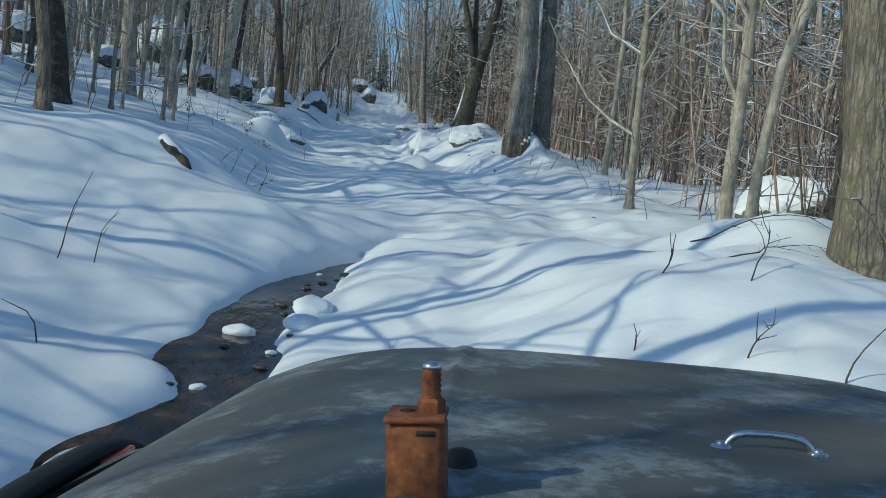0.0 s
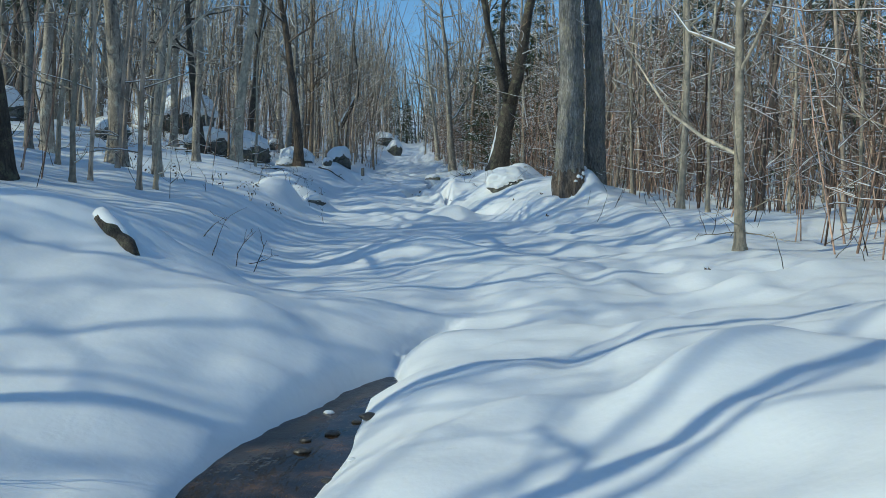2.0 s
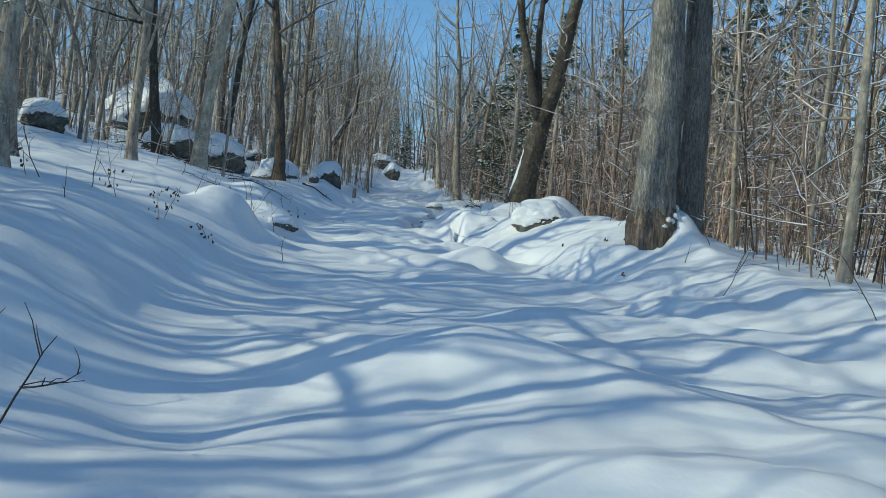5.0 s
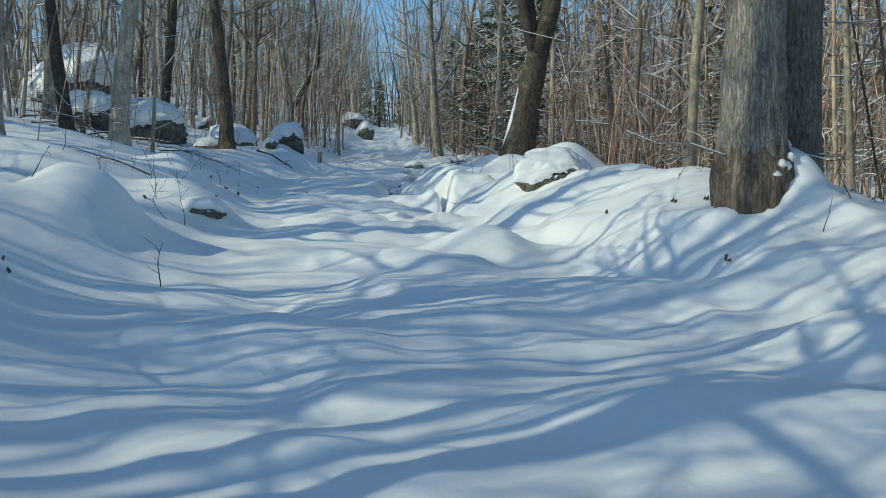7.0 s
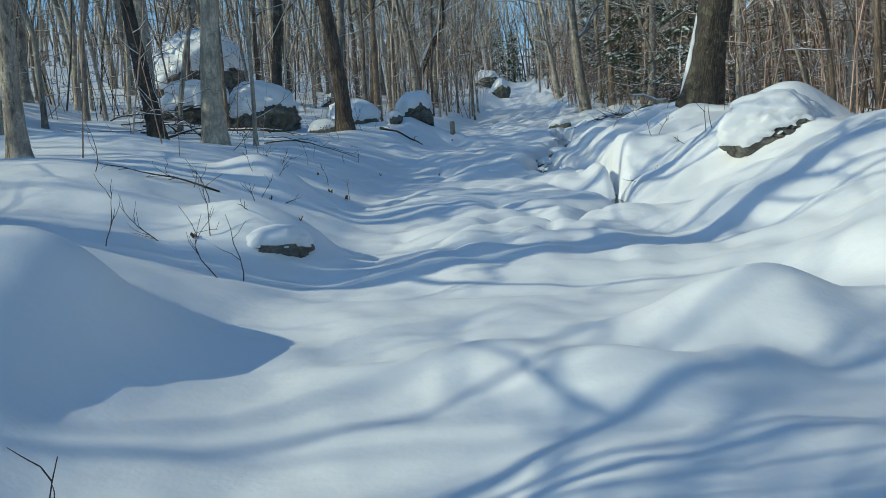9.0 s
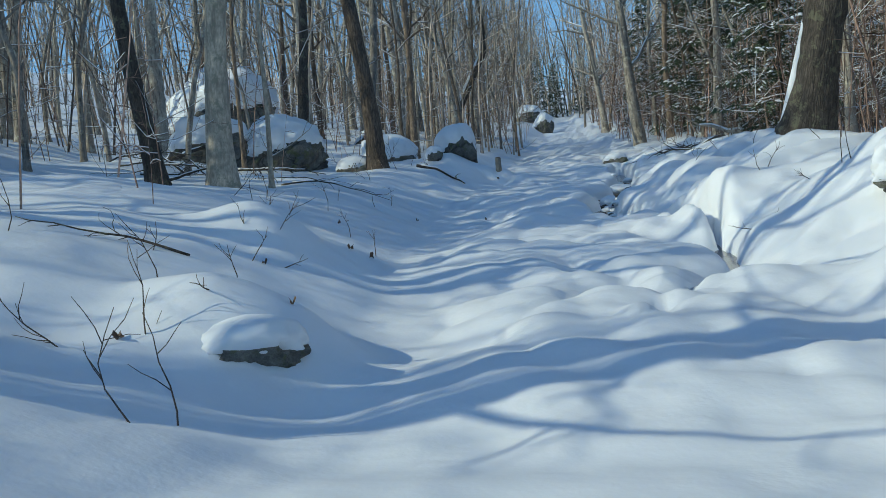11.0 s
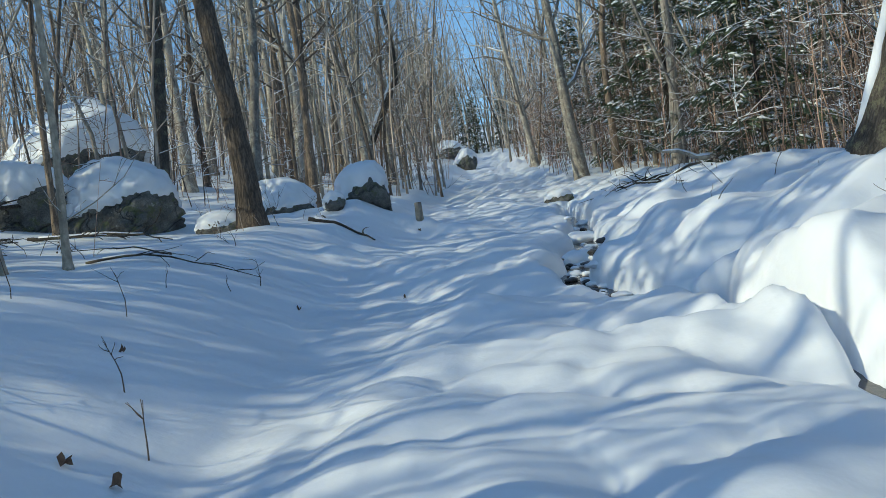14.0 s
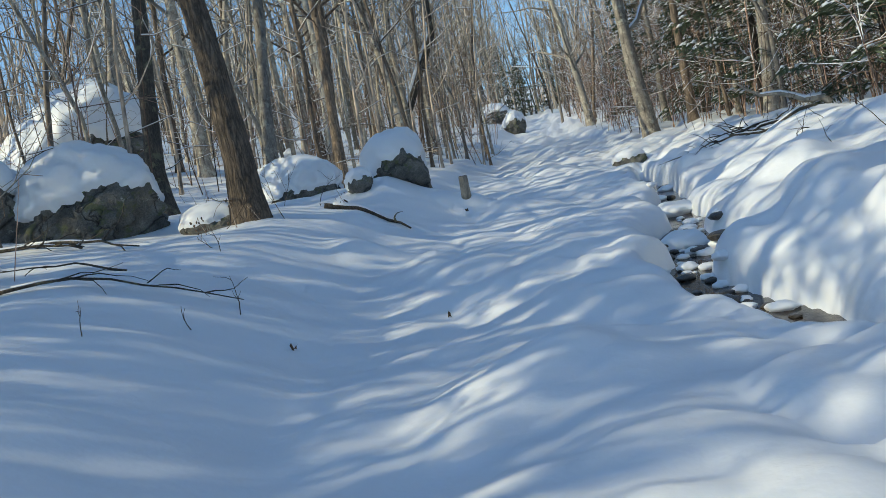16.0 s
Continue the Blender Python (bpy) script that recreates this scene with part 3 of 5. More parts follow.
plant(bare_tree(1, 14, 0.36, BARK_DARK, "dark furrowed tree trunk with a snow-free foot", low=0.35, rugged=0.016), -6.3, 14.2, (-0.06, 0.0))
plant(bare_tree(2, 15, 0.42, BARK_GREY, "tall grey beech trunk standing in snow", low=0.4), -8.4, 23.0, (-0.02, 0.0))
plant(bare_tree(3, 12, 0.17, BARK_GREY, "slender lichen-spotted tree on the bank", low=0.3), -5.6, 17.9, (-0.03, 0.0))
plant(bare_tree(4, 12, 0.22, BARK_GREY, "slender grey tree among leafless brush", low=0.3), -7.9, 27.1, (-0.04, 0.0))
plant(bare_tree(5, 15, 0.43, BARK_PALE, "smooth pale beech trunk leaning a little", low=0.45, limbs=10), -8.9, 34.7, (0.035, 0.0))
plant(bare_tree(6, 15, 0.38, BARK_BROWN, "dark brown furrowed trunk beside snowy boulders", low=0.45, rugged=0.018), -7.75, 40.2, (-0.035, 0.0))
plant(bare_tree(7, 12, 0.26, BARK_GREY, "grey tree trunk standing in snow", low=0.35), -9.4, 21.8, (-0.04, 0.0))
plant(bare_tree(8, 14, 0.3, BARK_BROWN, "brown tree trunk standing in snow", low=0.35), -11.0, 25.0, (-0.03, 0.0))
maple = plant(bare_tree(9, 15, 0.56, BARK_MAPLE, "old maple with shaggy plated grey bark", low=0.45, sides=16, flare=1.25, rugged=0.042), 1.75, 22.4, (-0.04, 0.0))
twin = plant(bare_tree(10, 15, 0.44, BARK_MAPLE, "old shaggy-barked maple beside its twin", low=0.45, sides=16, flare=1.2, rugged=0.042), 2.36, 22.95, (-0.01, 0.0))
foot = Build()
rugged_stem(foot, [Vector((0, 0, -0.3)), Vector((0, 0, 0.05)), Vector((0, 0, 0.2)), Vector((0, 0, 0.34))], [0.37, 0.365, 0.34, 0.30], 0.05, 5, 48)
part("mossy_foot", foot, BARK_BROWN, maple, "dark mossy bark at the trunk's foot")
drape, foot_rng = Build(), random.Random(14)
for k in range(9):
    a = radians(-75 + 12 * k)
    z = 0.12 + 0.26 * k / 9 + foot_rng.uniform(-0.06, 0.06)
    p = Vector((0.35 * math.cos(a), 0.35 * math.sin(a), z))
    drape.tube([p + Vector((0, 0, -0.05)), p + Vector((0, 0, -0.01)), p + Vector((0, 0, 0.04))], [0.02, foot_rng.uniform(0.04, 0.065), 0.02], 7)
tagged(part("snow", drape, SNOW, maple, "clumps of snow stuck to the bark"), kind="stuff")
streak = Build()
streak.tube([(-0.16, -0.15, 1.35), (-0.155, -0.155, 1.6), (-0.15, -0.15, 2.0), (-0.15, -0.145, 2.35), (-0.14, -0.14, 2.6)], [0.02, 0.06, 0.045, 0.055, 0.02], 8)
part("snow_streak", streak, SNOW, twin, "snow plastered on the bark")
forked = plant(bare_tree(11, 14, 0.60, BARK_DARK, "dark mossy leaning tree forking into limbs with snow in the crotch", sides=14, rugged=0.022, fork=(2.5, [((-0.62, 0.15, 1), 7.5, 0.5), ((-0.22, 0.3, 1), 7, 0.42), ((0.12, 0.12, 1), 9, 0.78)]), limbs=8), 0.5, 35.35, (0.17, -0.34))
strip = Build()
strip.tube([(-0.33, 0.06, 0.05), (-0.31, 0.06, 0.6), (-0.285, 0.05, 1.2), (-0.27, 0.05, 1.9), (-0.26, 0.04, 2.4)], [0.09, 0.075, 0.065, 0.05, 0.03], 8)
strip.tube([(-0.10, 0, 2.45), (-0.12, 0.03, 2.62), (-0.28, 0.06, 2.85)], [0.09, 0.13, 0.05], 7)
part("snow_strip", strip, SNOW, forked, "snow plastered along the leaning trunk")
plant(bare_tree(12, 12, 0.14, BARK_PALE, "slim pale sapling on the bank", low=0.25), 3.6, 20.1, (0.05, 0.0))
plant(bare_tree(13, 12, 0.14, BARK_PALE, "slim pale sapling on the bank", low=0.25), 3.05, 14.4, (-0.03, 0.0))
plant(bare_tree(14, 12, 0.18, BARK_PALE, "slim pale tree with yellow-brown bark", low=0.25), 3.42, 10.7, (0.02, 0.0))
plant(bare_tree(15, 12, 0.14, BARK_PALE, "slim pale tree leaning in snow", low=0.25), 3.39, 9.7, (0.02, 0.0))
plant(bare_tree(16, 15, 0.5, BARK_FLAKY, "thick tree trunk with mottled flaking bark", low=0.45, sides=14, rugged=0.018), 3.5, 7.1, (-0.04, 0.0))
plant(bare_tree(17, 14, 0.45, BARK_GREY, "grey trunk leaning over the trail", low=0.3), -1.68, 55.5, (-0.09, 0.0))
plant(bare_tree(18, 14, 0.38, BARK_GREY, "grey trunk standing at the trail's edge", low=0.3), -3.28, 70.7, (-0.03, 0.0))


def bent_snag(x, y):
    """A trunk broken over to one side, with snow plastered along it."""
    base = new("tree")
    rng = random.Random(19)
    t, c, s = Build(), Build(), Build()
    pts = [Vector(p) for p in ((0, 0, -0.3), (0.05, 0, 0.5), (0.6, 0, 1.7), (1.25, 0, 2.9), (1.8, 0, 3.9), (1.85, 0, 5.0), (1.6, 0.1, 6.8), (1.4, 0.1, 9.5))]
    radii = [0.19, 0.16, 0.14, 0.135, 0.11, 0.07, 0.05, 0.02]
    t.tube(pts, radii, 12)
    s.tube([p + Vector((-0.10, -0.05, 0.05)) for p in pts[1:5]], [0.04, 0.085, 0.08, 0.04], 8)
    for _ in range(9):
        q, d = along(pts, rng.uniform(0.6, 1))
        branch_set(rng, c, s, q, side_way(rng, d, rng.uniform(0.5, 1)), rng.uniform(0.8, 2.0), 0.03, 0, 0.5)
    part("trunk", t, BARK_DARK, base)
    part("crown", c, BARK_GREY, base)
    tagged(part("snow", s, SNOW, base, "snow plastered along the bent trunk"), kind="stuff")
    base.matrix_world = lean_pose(x, y, (0, 0))
    KEPT.append((x, y))
    return tagged(base, "bent-over grey trunk with snow plastered along it", "tree")


bent_snag(-9.5, 57.4)
plant(bare_tree(20, 14, 0.30, BIRCH, "white-barked birch standing in snow", low=0.4), -10.4, 53.2, (0.0, 0.0))
plant(bare_tree(21, 14, 0.36, BARK_GREY, "grey tree trunk standing in snow", low=0.4), -13.6, 52.0, (-0.03, 0.0))
plant(bare_tree(22, 14, 0.35, BARK_GREY, "grey tree trunk standing in snow", low=0.4), -13.2, 40.5, (-0.02, 0.0))
plant(bare_tree(23, 13, 0.33, BARK_DARK, "dark leaning trunk beside boulders", low=0.4), -10.1, 34.7, (-0.12, 0.0))
plant(bare_tree(24, 13, 0.3, BARK_GREY, "grey trunk among boulders", low=0.4), -9.4, 45.8, (-0.06, 0.0))
plant(bare_tree(25, 14, 0.34, BARK_DARK, "dark trunk among boulders", low=0.4), -10.8, 43.9, (-0.05, 0.0))
plant(bare_tree(26, 14, 0.3, BARK_GREY, "grey trunk beside the trail", low=0.35), 0.65, 50.5, (0.03, 0.0))
plant(bare_tree(27, 13, 0.26, BARK_BROWN, "brown trunk beside the trail", low=0.35), -0.6, 54.6, (-0.02, 0.0))
plant(bare_tree(28, 9, 0.10, BARK_PALE, "slim pale sapling before snowy boulders", low=0.25, limbs=9), -8.45, 35.7, (0.02, 0.0))

# the wood round about: a few kinds of tree, planted many times over
KINDS = [
    (bare_tree(41, 15, 0.30, BARK_GREY, "tall leafless tree with grey bark standing in snow", low=0.4), 1.0),
    (bare_tree(42, 14, 0.24, BARK_BROWN, "tall leafless tree with brown bark standing in snow", low=0.35), 1.0),
    (bare_tree(43, 13, 0.20, BARK_GREY, "leafless tree with grey bark standing in snow", low=0.3), 1.2),
    (bare_tree(44, 13, 0.16, BARK_PALE, "slim leafless tree with pale bark standing in snow", low=0.3, limbs=10), 1.2),
    (bare_tree(45, 11, 0.11, BARK_BROWN, "slim leafless sapling with brown bark", low=0.25, limbs=9), 2.0),
    (bare_tree(46, 10, 0.085, BARK_PALE, "slim leafless sapling with pale bark", low=0.25, limbs=9), 2.0),
    (bare_tree(47, 9, 0.07, TWIG, "thin leafless sapling standing in snow", low=0.2, limbs=9), 2.0),
    (bare_tree(48, 12, 0.13, BARK_GREY, "leaning leafless sapling with grey bark", low=0.3, limbs=10, wobble=0.12), 1.2),
]


LANES = [(-4.7, 22.1, 2.0), (-3.2, 5.8, 0.9), (-3.6, 8.4, 0.8), (-5.2, 26.3, 0.9)]  # gaps in the wood that let the low sun reach the left bank
def lit_gap(x, y):
    n = math.hypot(*SUN_AZ)
    cx, cy = SUN_AZ[0] / n, SUN_AZ[1] / n
    for a, b, w in LANES:
        s, off = cx * (x - a) + cy * (y - b), -cy * (x - a) + cx * (y - b)
        if 0.5 < s < 34 and abs(off) < w:
            return True
    return False


def aside(x, y):
    """The wood out of view on the sunny side, thinned to let sun through."""
    return x < -0.6 * y - 2 and x < -2.7 - 0.85 * (y - 29)


def free(x, y, space, gap=(2.3, 3.2)):
    if lit_gap(x, y):
        return False
    if y > 104:
        return not any((x - a) ** 2 + (y - b) ** 2 < space ** 2 for a, b in KEPT)
    near = float(smooth(58, 44, y))
    if edge_left(y) - 0.4 - (gap[0] - 0.4) * near < x < edge_right(y) + 0.4 + (gap[1] - 0.4) * near:
        return False
    return not any((x - a) ** 2 + (y - b) ** 2 < space ** 2 for a, b in KEPT)


def spots(count, where, space, rng, gap=(2.3, 3.2)):
    got = []  # a clearing round the boulders stays open
    for _ in range(count * 30):
        if len(got) >= count:
            break
        x, y = where(rng)
        if -12.2 < x < -5 and 21 < y < 47 and (x > -9.2 or rng.random() < 0.9):
            continue
        if -17 < x < -10.5 and 39 < y < 51.5 and rng.random() < 0.85:  # the view of the great boulder is open
            continue
        if free(x, y, space, gap):
            KEPT.append((x, y))
            got.append((x, y))
    return got


def forest(count, where, kinds, space, rng):
    for x, y in spots(count, where, space, rng):
        ob = rng.choices([k for k, _ in kinds], [w for _, w in kinds])[0]
        copy_thing(ob, lean_pose(x, y, (rng.gauss(0, 0.035), rng.gauss(0, 0.035)), rng.uniform(0, 360), rng.uniform(0.85, 1.15)))


def joined_wood(name, places, kinds, rng, label):
    """Trees too many to count, as one mesh."""
    vs, fs, mats, slots, base = [], [], [], [], 0
    flat = []
    for ob, w in kinds:
        bits = []
        for c in ob.children:
            me = c.data
            co = np.empty(len(me.vertices) * 3)
            me.vertices.foreach_get("co", co)
            bits.append((co.reshape(-1, 3), [tuple(p.vertices) for p in me.polygons], me.materials[0]))
        flat.append(bits)
    for x, y in places:
        bits = rng.choices(flat, [w for _, w in kinds])[0]
        m = np.array(lean_pose(x, y, (rng.gauss(0, 0.04), rng.gauss(0, 0.04)), rng.uniform(0, 360), rng.uniform(0.85, 1.35)))
        for co, faces, mat in bits:
            if mat not in slots:
                slots.append(mat)
            vs.append(co @ m[:3, :3].T + m[:3, 3])
            fs.extend(tuple(i + base for i in f) for f in faces)
            mats.extend([slots.index(mat)] * len(faces))
            base += len(co)
    me = bpy.data.meshes.new(name)
    me.from_pydata(np.concatenate(vs), [], fs)
    for m in slots:
        me.materials.append(m)
    me.polygons.foreach_set("material_index", mats)
    me.polygons.foreach_set("use_smooth", [True] * len(fs))
    me.update()
    return tagged(new(name, me), label, "woods", kind="stuff")


wood = random.Random(77)
for k, (ob, _) in enumerate(KINDS):
    tagged(ob, group="trees of the wood")
    ob.matrix_world = lean_pose(-18 - 2.5 * k, 30 + 5 * k, (0, 0))
    KEPT.append((-18 - 2.5 * k, 30 + 5 * k))
# planted densely, some out of view, to throw shade on the trail
forest(130, lambda r: (r.uniform(-22, -8.5), r.uniform(4, 66)), KINDS[:4] + KINDS[7:], 1.0, wood)
forest(60, lambda r: (r.uniform(-11, -4), r.uniform(15, 66)), KINDS[4:], 0.8, wood)
forest(90, lambda r: (r.uniform(0, 11), r.uniform(9, 60)), KINDS[4:], 0.7, wood)
forest(45, lambda r: (r.uniform(-4, 14), r.uniform(14, 64)), KINDS[2:], 1.0, wood)
# thinner trees for the distance
FAR_KINDS = [(bare_tree(61 + k, h, d, bark, "leafless tree far off in the wood", limbs=11, low=0.3, snowy=0.45, sides=5, level=1), 1) for k, (h, d, bark) in enumerate([(15, 0.22, BARK_GREY), (14, 0.16, BARK_BROWN), (13, 0.12, BARK_GREY), (12, 0.10, TWIG)])]
for k, (ob, _) in enumerate(FAR_KINDS):
    ob.matrix_world = lean_pose(-30 - 4 * k, 40, (0, 0))
joined_wood("woods", [p for p in spots(120, lambda r: (r.uniform(-38, -6), r.uniform(20, 100)), 1.4, wood) if not aside(*p)], FAR_KINDS, wood, "leafless grey and brown trees of a snowy wood")
# mostly out of view: added to cast shade over the trail's start
joined_wood("woods", spots(60, lambda r: (r.uniform(-24, -5), r.uniform(-14, 14)), 1.3, wood), FAR_KINDS, wood, "mostly unseen leafless grey trees added to shade the trail's start")

joined_wood("far_woods", spots(80, lambda r: (r.uniform(4, 40), r.uniform(-5, 70)), 1.2, wood) + spots(150, lambda r: (r.uniform(-45, 35), r.uniform(60, 120)), 1.1, wood, (0.5, 0.5)) + spots(110, lambda r: (r.uniform(-22, 8), r.uniform(85, 135)), 0.9, wood, (0.4, 0.4)) + spots(75, lambda r: (r.uniform(-17, 0), r.uniform(104, 128)), 0.55, wood, (-9, -9)) + spots(120, lambda r: (r.uniform(-50, 30), r.uniform(128, 200)), 1.1, wood, (-9, -9)), FAR_KINDS, wood, "leafless grey-brown woods in the distance")


def hemlock(seed, height, label, girth=0.22, low=0.06, reach=2.4):
    """An evergreen with drooping boughs of short needles, and snow on them."""
    rng = random.Random(seed)
    base = new("hemlock")
    trunk, boughs, leaves, snow = Build(), Build(), Build(), Build()
    trunk.tube([(0, 0, -0.3), (0, 0, height * 0.4), (0.05, 0, height * 0.75), (0.05, 0.05, height)], [girth / 2, girth * 0.38, girth * 0.2, 0.01], 7)
    for k in range(70):
        s = low + (1 - low) * (k / 70)
        a = k * 2.4 + rng.uniform(-0.5, 0.5)
        ln = reach * (1.02 - s) ** 0.75 * rng.uniform(0.6, 1.1)
        way = Vector((math.cos(a), math.sin(a), 0.25))
        pts = bent(rng, (0, 0, s * height + rng.uniform(-0.15, 0.15)), way, ln, 5, 0.12, rng.uniform(-0.14, 0.0))
        boughs.tube(pts, [0.018, 0.015, 0.012, 0.009, 0.006, 0.004], 3, False)
        for _ in range(int(24 + 40 * ln)):
            q, d = along(pts, rng.uniform(0.15, 1))
            side = Vector((-d.y, d.x, 0)).normalized() * rng.choice((-1, 1))
            w = (d * rng.uniform(0.3, 0.9) + side + Vector((0, 0, rng.uniform(-0.45, 0.05)))).normalized()
            l2, wd = rng.uniform(0.12, 0.36), rng.uniform(0.018, 0.04)
            q = q + side * rng.uniform(0, 0.22) + Vector((0, 0, rng.gauss(-0.03, 0.05)))
            n = w.cross(Vector((rng.gauss(0, 0.3), rng.gauss(0, 0.3), 1))).normalized()
            leaves.face(q, q + w * l2 * 0.45 + n * wd, q + w * l2 + Vector((0, 0, -0.05)), q + w * l2 * 0.45 - n * wd)
            if rng.random() < 0.14:
                u = Vector((0, 0, 0.02))
                snow.tube([q + u, q + w * l2 * 0.4 + u * 1.5, q + w * l2 * 0.8 + u * 0.6], [0.015, rng.uniform(0.02, 0.045), 0.01], 4)
    part("trunk", trunk, BARK_DARK, base)
    tagged(part("bough", boughs, BARK_DARK, base), kind="stuff")
    tagged(part("needles", leaves, NEEDLE, base, "dark green drooping needles", False), kind="stuff")
    tagged(part("snow", snow, SNOW, base, "tufts of snow on the boughs"), kind="stuff")
    return tagged(base, label, "tree", "hemlocks")


# tall hemlocks, set on the sunny side to shade slope and trail
def tall_hemlock(seed, label):
    return hemlock(seed, 14.0, label, 0.34, 0.3, 2.9)


HEMLOCKS = [hemlock(1, 9.5, "dark green hemlock dusted with snow"), hemlock(2, 7.0, "young dark green hemlock dusted with snow", 0.15, 0.04, 2.0), tall_hemlock(3, "tall hemlock with a bare lower trunk above the snowy slope")]
HEMLOCKS[0].matrix_world = lean_pose(0.9, 52.5, (0, 0))
HEMLOCKS[1].matrix_world = lean_pose(2.1, 47.0, (0, 0))
HEMLOCKS[2].matrix_world = lean_pose(-16.2, 29.5, (0, 0))
for k, x, y, sc in [(0, 3.4, 56.0, 1.1), (1, 0.1, 57.5, 0.9), (0, 5.2, 50.0, 0.9), (0, 1.8, 64.0, 1.2), (1, -0.9, 70.0, 1.0), (0, 9.5, 45.0, 1.1), (1, 7.0, 40.0, 1.0), (0, 16.0, 58.0, 1.7), (0, 13.5, 30.0, 1.1), (0, 14.5, 40.0, 1.5), (0, 18.0, 47.0, 1.7), (1, 11.0, 23.0, 1.1), (0, 16.5, 34.0, 1.3), (0, 12.0, 52.0, 1.3), (1, -8.6, 107.0, 0.75), (1, -10.4, 110.0, 0.9), (1, -6.2, 109.0, 0.8),
                    (2, -15.6, 33.0, 0.95), (2, -19.0, 25.5, 1.0), (2, -21.5, 35.5, 1.1), (2, -18.9, 38.5, 1.0)]:
    copy_thing(HEMLOCKS[k], lean_pose(x, y, (0, 0), 70 * k + 40 * x, sc))
    KEPT.append((x, y))


def lacy_sapling(seed, height, r, low=0.12, reach=0.42, twigs=14, fine=3, seg=3, snowy=0.7):
    """A thin sapling with wide side twigs, and the snow on those that lie flat."""
    rng = random.Random(seed)
    b, snow = Build(), Build()
    pts = bent(rng, (0, 0, -0.1), (rng.gauss(0, 0.1), rng.gauss(0, 0.1), 1), height, 5, 0.06, 0.03)
    b.tube(pts, [max(r * (1 - 0.17 * k), 0.004) for k in range(6)], 4, False)
    for _ in range(twigs):
        s = rng.uniform(low, 0.98)
        q, d = along(pts, s)
        a = rng.uniform(0, 2 * math.pi)
        ln = height * reach * (1.15 - 0.8 * s) * rng.uniform(0.35, 1.0)
        tp = bent(rng, q, (math.cos(a), math.sin(a), rng.uniform(-0.05, 1.1)), ln, seg, 0.16, 0.04)
        tr = [max(r * 0.42, 0.006), max(r * 0.33, 0.0055), 0.005, 0.004][-seg - 1:]
        b.tube(tp, tr, 3, False)
        if rng.random() < snowy:
            snow.tube([v + Vector((0, 0, 0.009)) for v in tp], [0.009, 0.008, 0.007, 0.003][-seg - 1:], 3, False)
        for _ in range(fine):
            q2, d2 = along(tp, rng.uniform(0.2, 0.95))
            b.tube(bent(rng, q2, side_way(rng, d2, rng.uniform(0.5, 1.0)), ln * rng.uniform(0.25, 0.5), 1, 0.1, 0.1), [0.0045, 0.0035], 3, False)
    return b, snow


def scatter(name, kinds, places, rng, mat, label, category, big=(0.7, 1.3)):
    """Many saplings as one mesh of uncountable growth."""
    flat = []
    for wood_, snow_ in kinds:
        vs = np.array([tuple(v) for v in wood_.v + snow_.v])
        fs = np.array(wood_.f + [tuple(i + len(wood_.v) for i in f) for f in snow_.f])
        flat.append((vs, fs, np.repeat([0, 1], [len(wood_.f), len(snow_.f)])))
    allv, allf, mats, base = [], [], [], 0
    for x, y in places:
        vs, fs, ms = rng.choice(flat)
        m = np.array(lean_pose(x, y, (rng.gauss(0, 0.07), rng.gauss(0, 0.07)), rng.uniform(0, 360), rng.uniform(*big)))
        allv.append(vs @ m[:3, :3].T + m[:3, 3])
        allf.append(fs + base)
        mats.append(ms)
        base += len(vs)
    v, f = np.concatenate(allv), np.concatenate(allf)
    me = bpy.data.meshes.new(name)
    me.vertices.add(len(v))
    me.vertices.foreach_set("co", v.ravel())
    me.loops.add(f.size)
    me.loops.foreach_set("vertex_index", f.ravel())
    me.polygons.add(len(f))
    me.polygons.foreach_set("loop_start", np.arange(len(f)) * 4)
    me.polygons.foreach_set("use_smooth", np.ones(len(f), bool))
    me.materials.append(mat)
    me.materials.append(SNOW)
    me.polygons.foreach_set("material_index", np.concatenate(mats))
    me.update(calc_edges=True)
    return tagged(new(name, me), label, category, kind="stuff")


def thicket_places(rng, right, left):
    """Along the right of the trail, and more thinly on the left; the ground before the boulders stays open."""
    out = []
    for i in range(right + left):
        if i < right:
            y = rng.uniform(9, 85)
            x = float(edge_right(y)) + 3.2 + abs(rng.gauss(0, 7)) - 2.2 * float(smooth(44, 58, y))
        else:
            y = rng.uniform(14, 90)
            x = float(edge_left(y)) - 2.4 - abs(rng.gauss(0, 8)) + 1.8 * float(smooth(44, 58, y))
            if lit_gap(x, y) or aside(x, y) or (-13 < x < -4 and 15 < y < 47 and rng.random() < 0.85):
                continue
        out.append((x, y))
    return out


brush_rng = random.Random(8)
LOW_BRUSH = [lacy_sapling(800 + k, h, r, 0.15, 0.4, n, 2) for k, (h, r, n) in enumerate([(1.6, 0.008, 6), (2.4, 0.010, 9), (3.2, 0.012, 11), (4.0, 0.014, 13), (2.0, 0.009, 7), (5.0, 0.017, 15)])]
scatter("brush", LOW_BRUSH, thicket_places(brush_rng, 900, 300), brush_rng, TWIG_RED, "dense leafless reddish-brown brush with snow on its twigs", "brush")
WHIPS = [lacy_sapling(820 + k, h, r, 0.5, 0.25, 3, 1) for k, (h, r) in enumerate([(2.2, 0.008), (3.4, 0.010), (4.6, 0.013), (5.8, 0.016)])]
scatter("whips", WHIPS, thicket_places(brush_rng, 1500, 350), brush_rng, TWIG_RED, "close-set thin brown whips along the wood's edge", "brush")


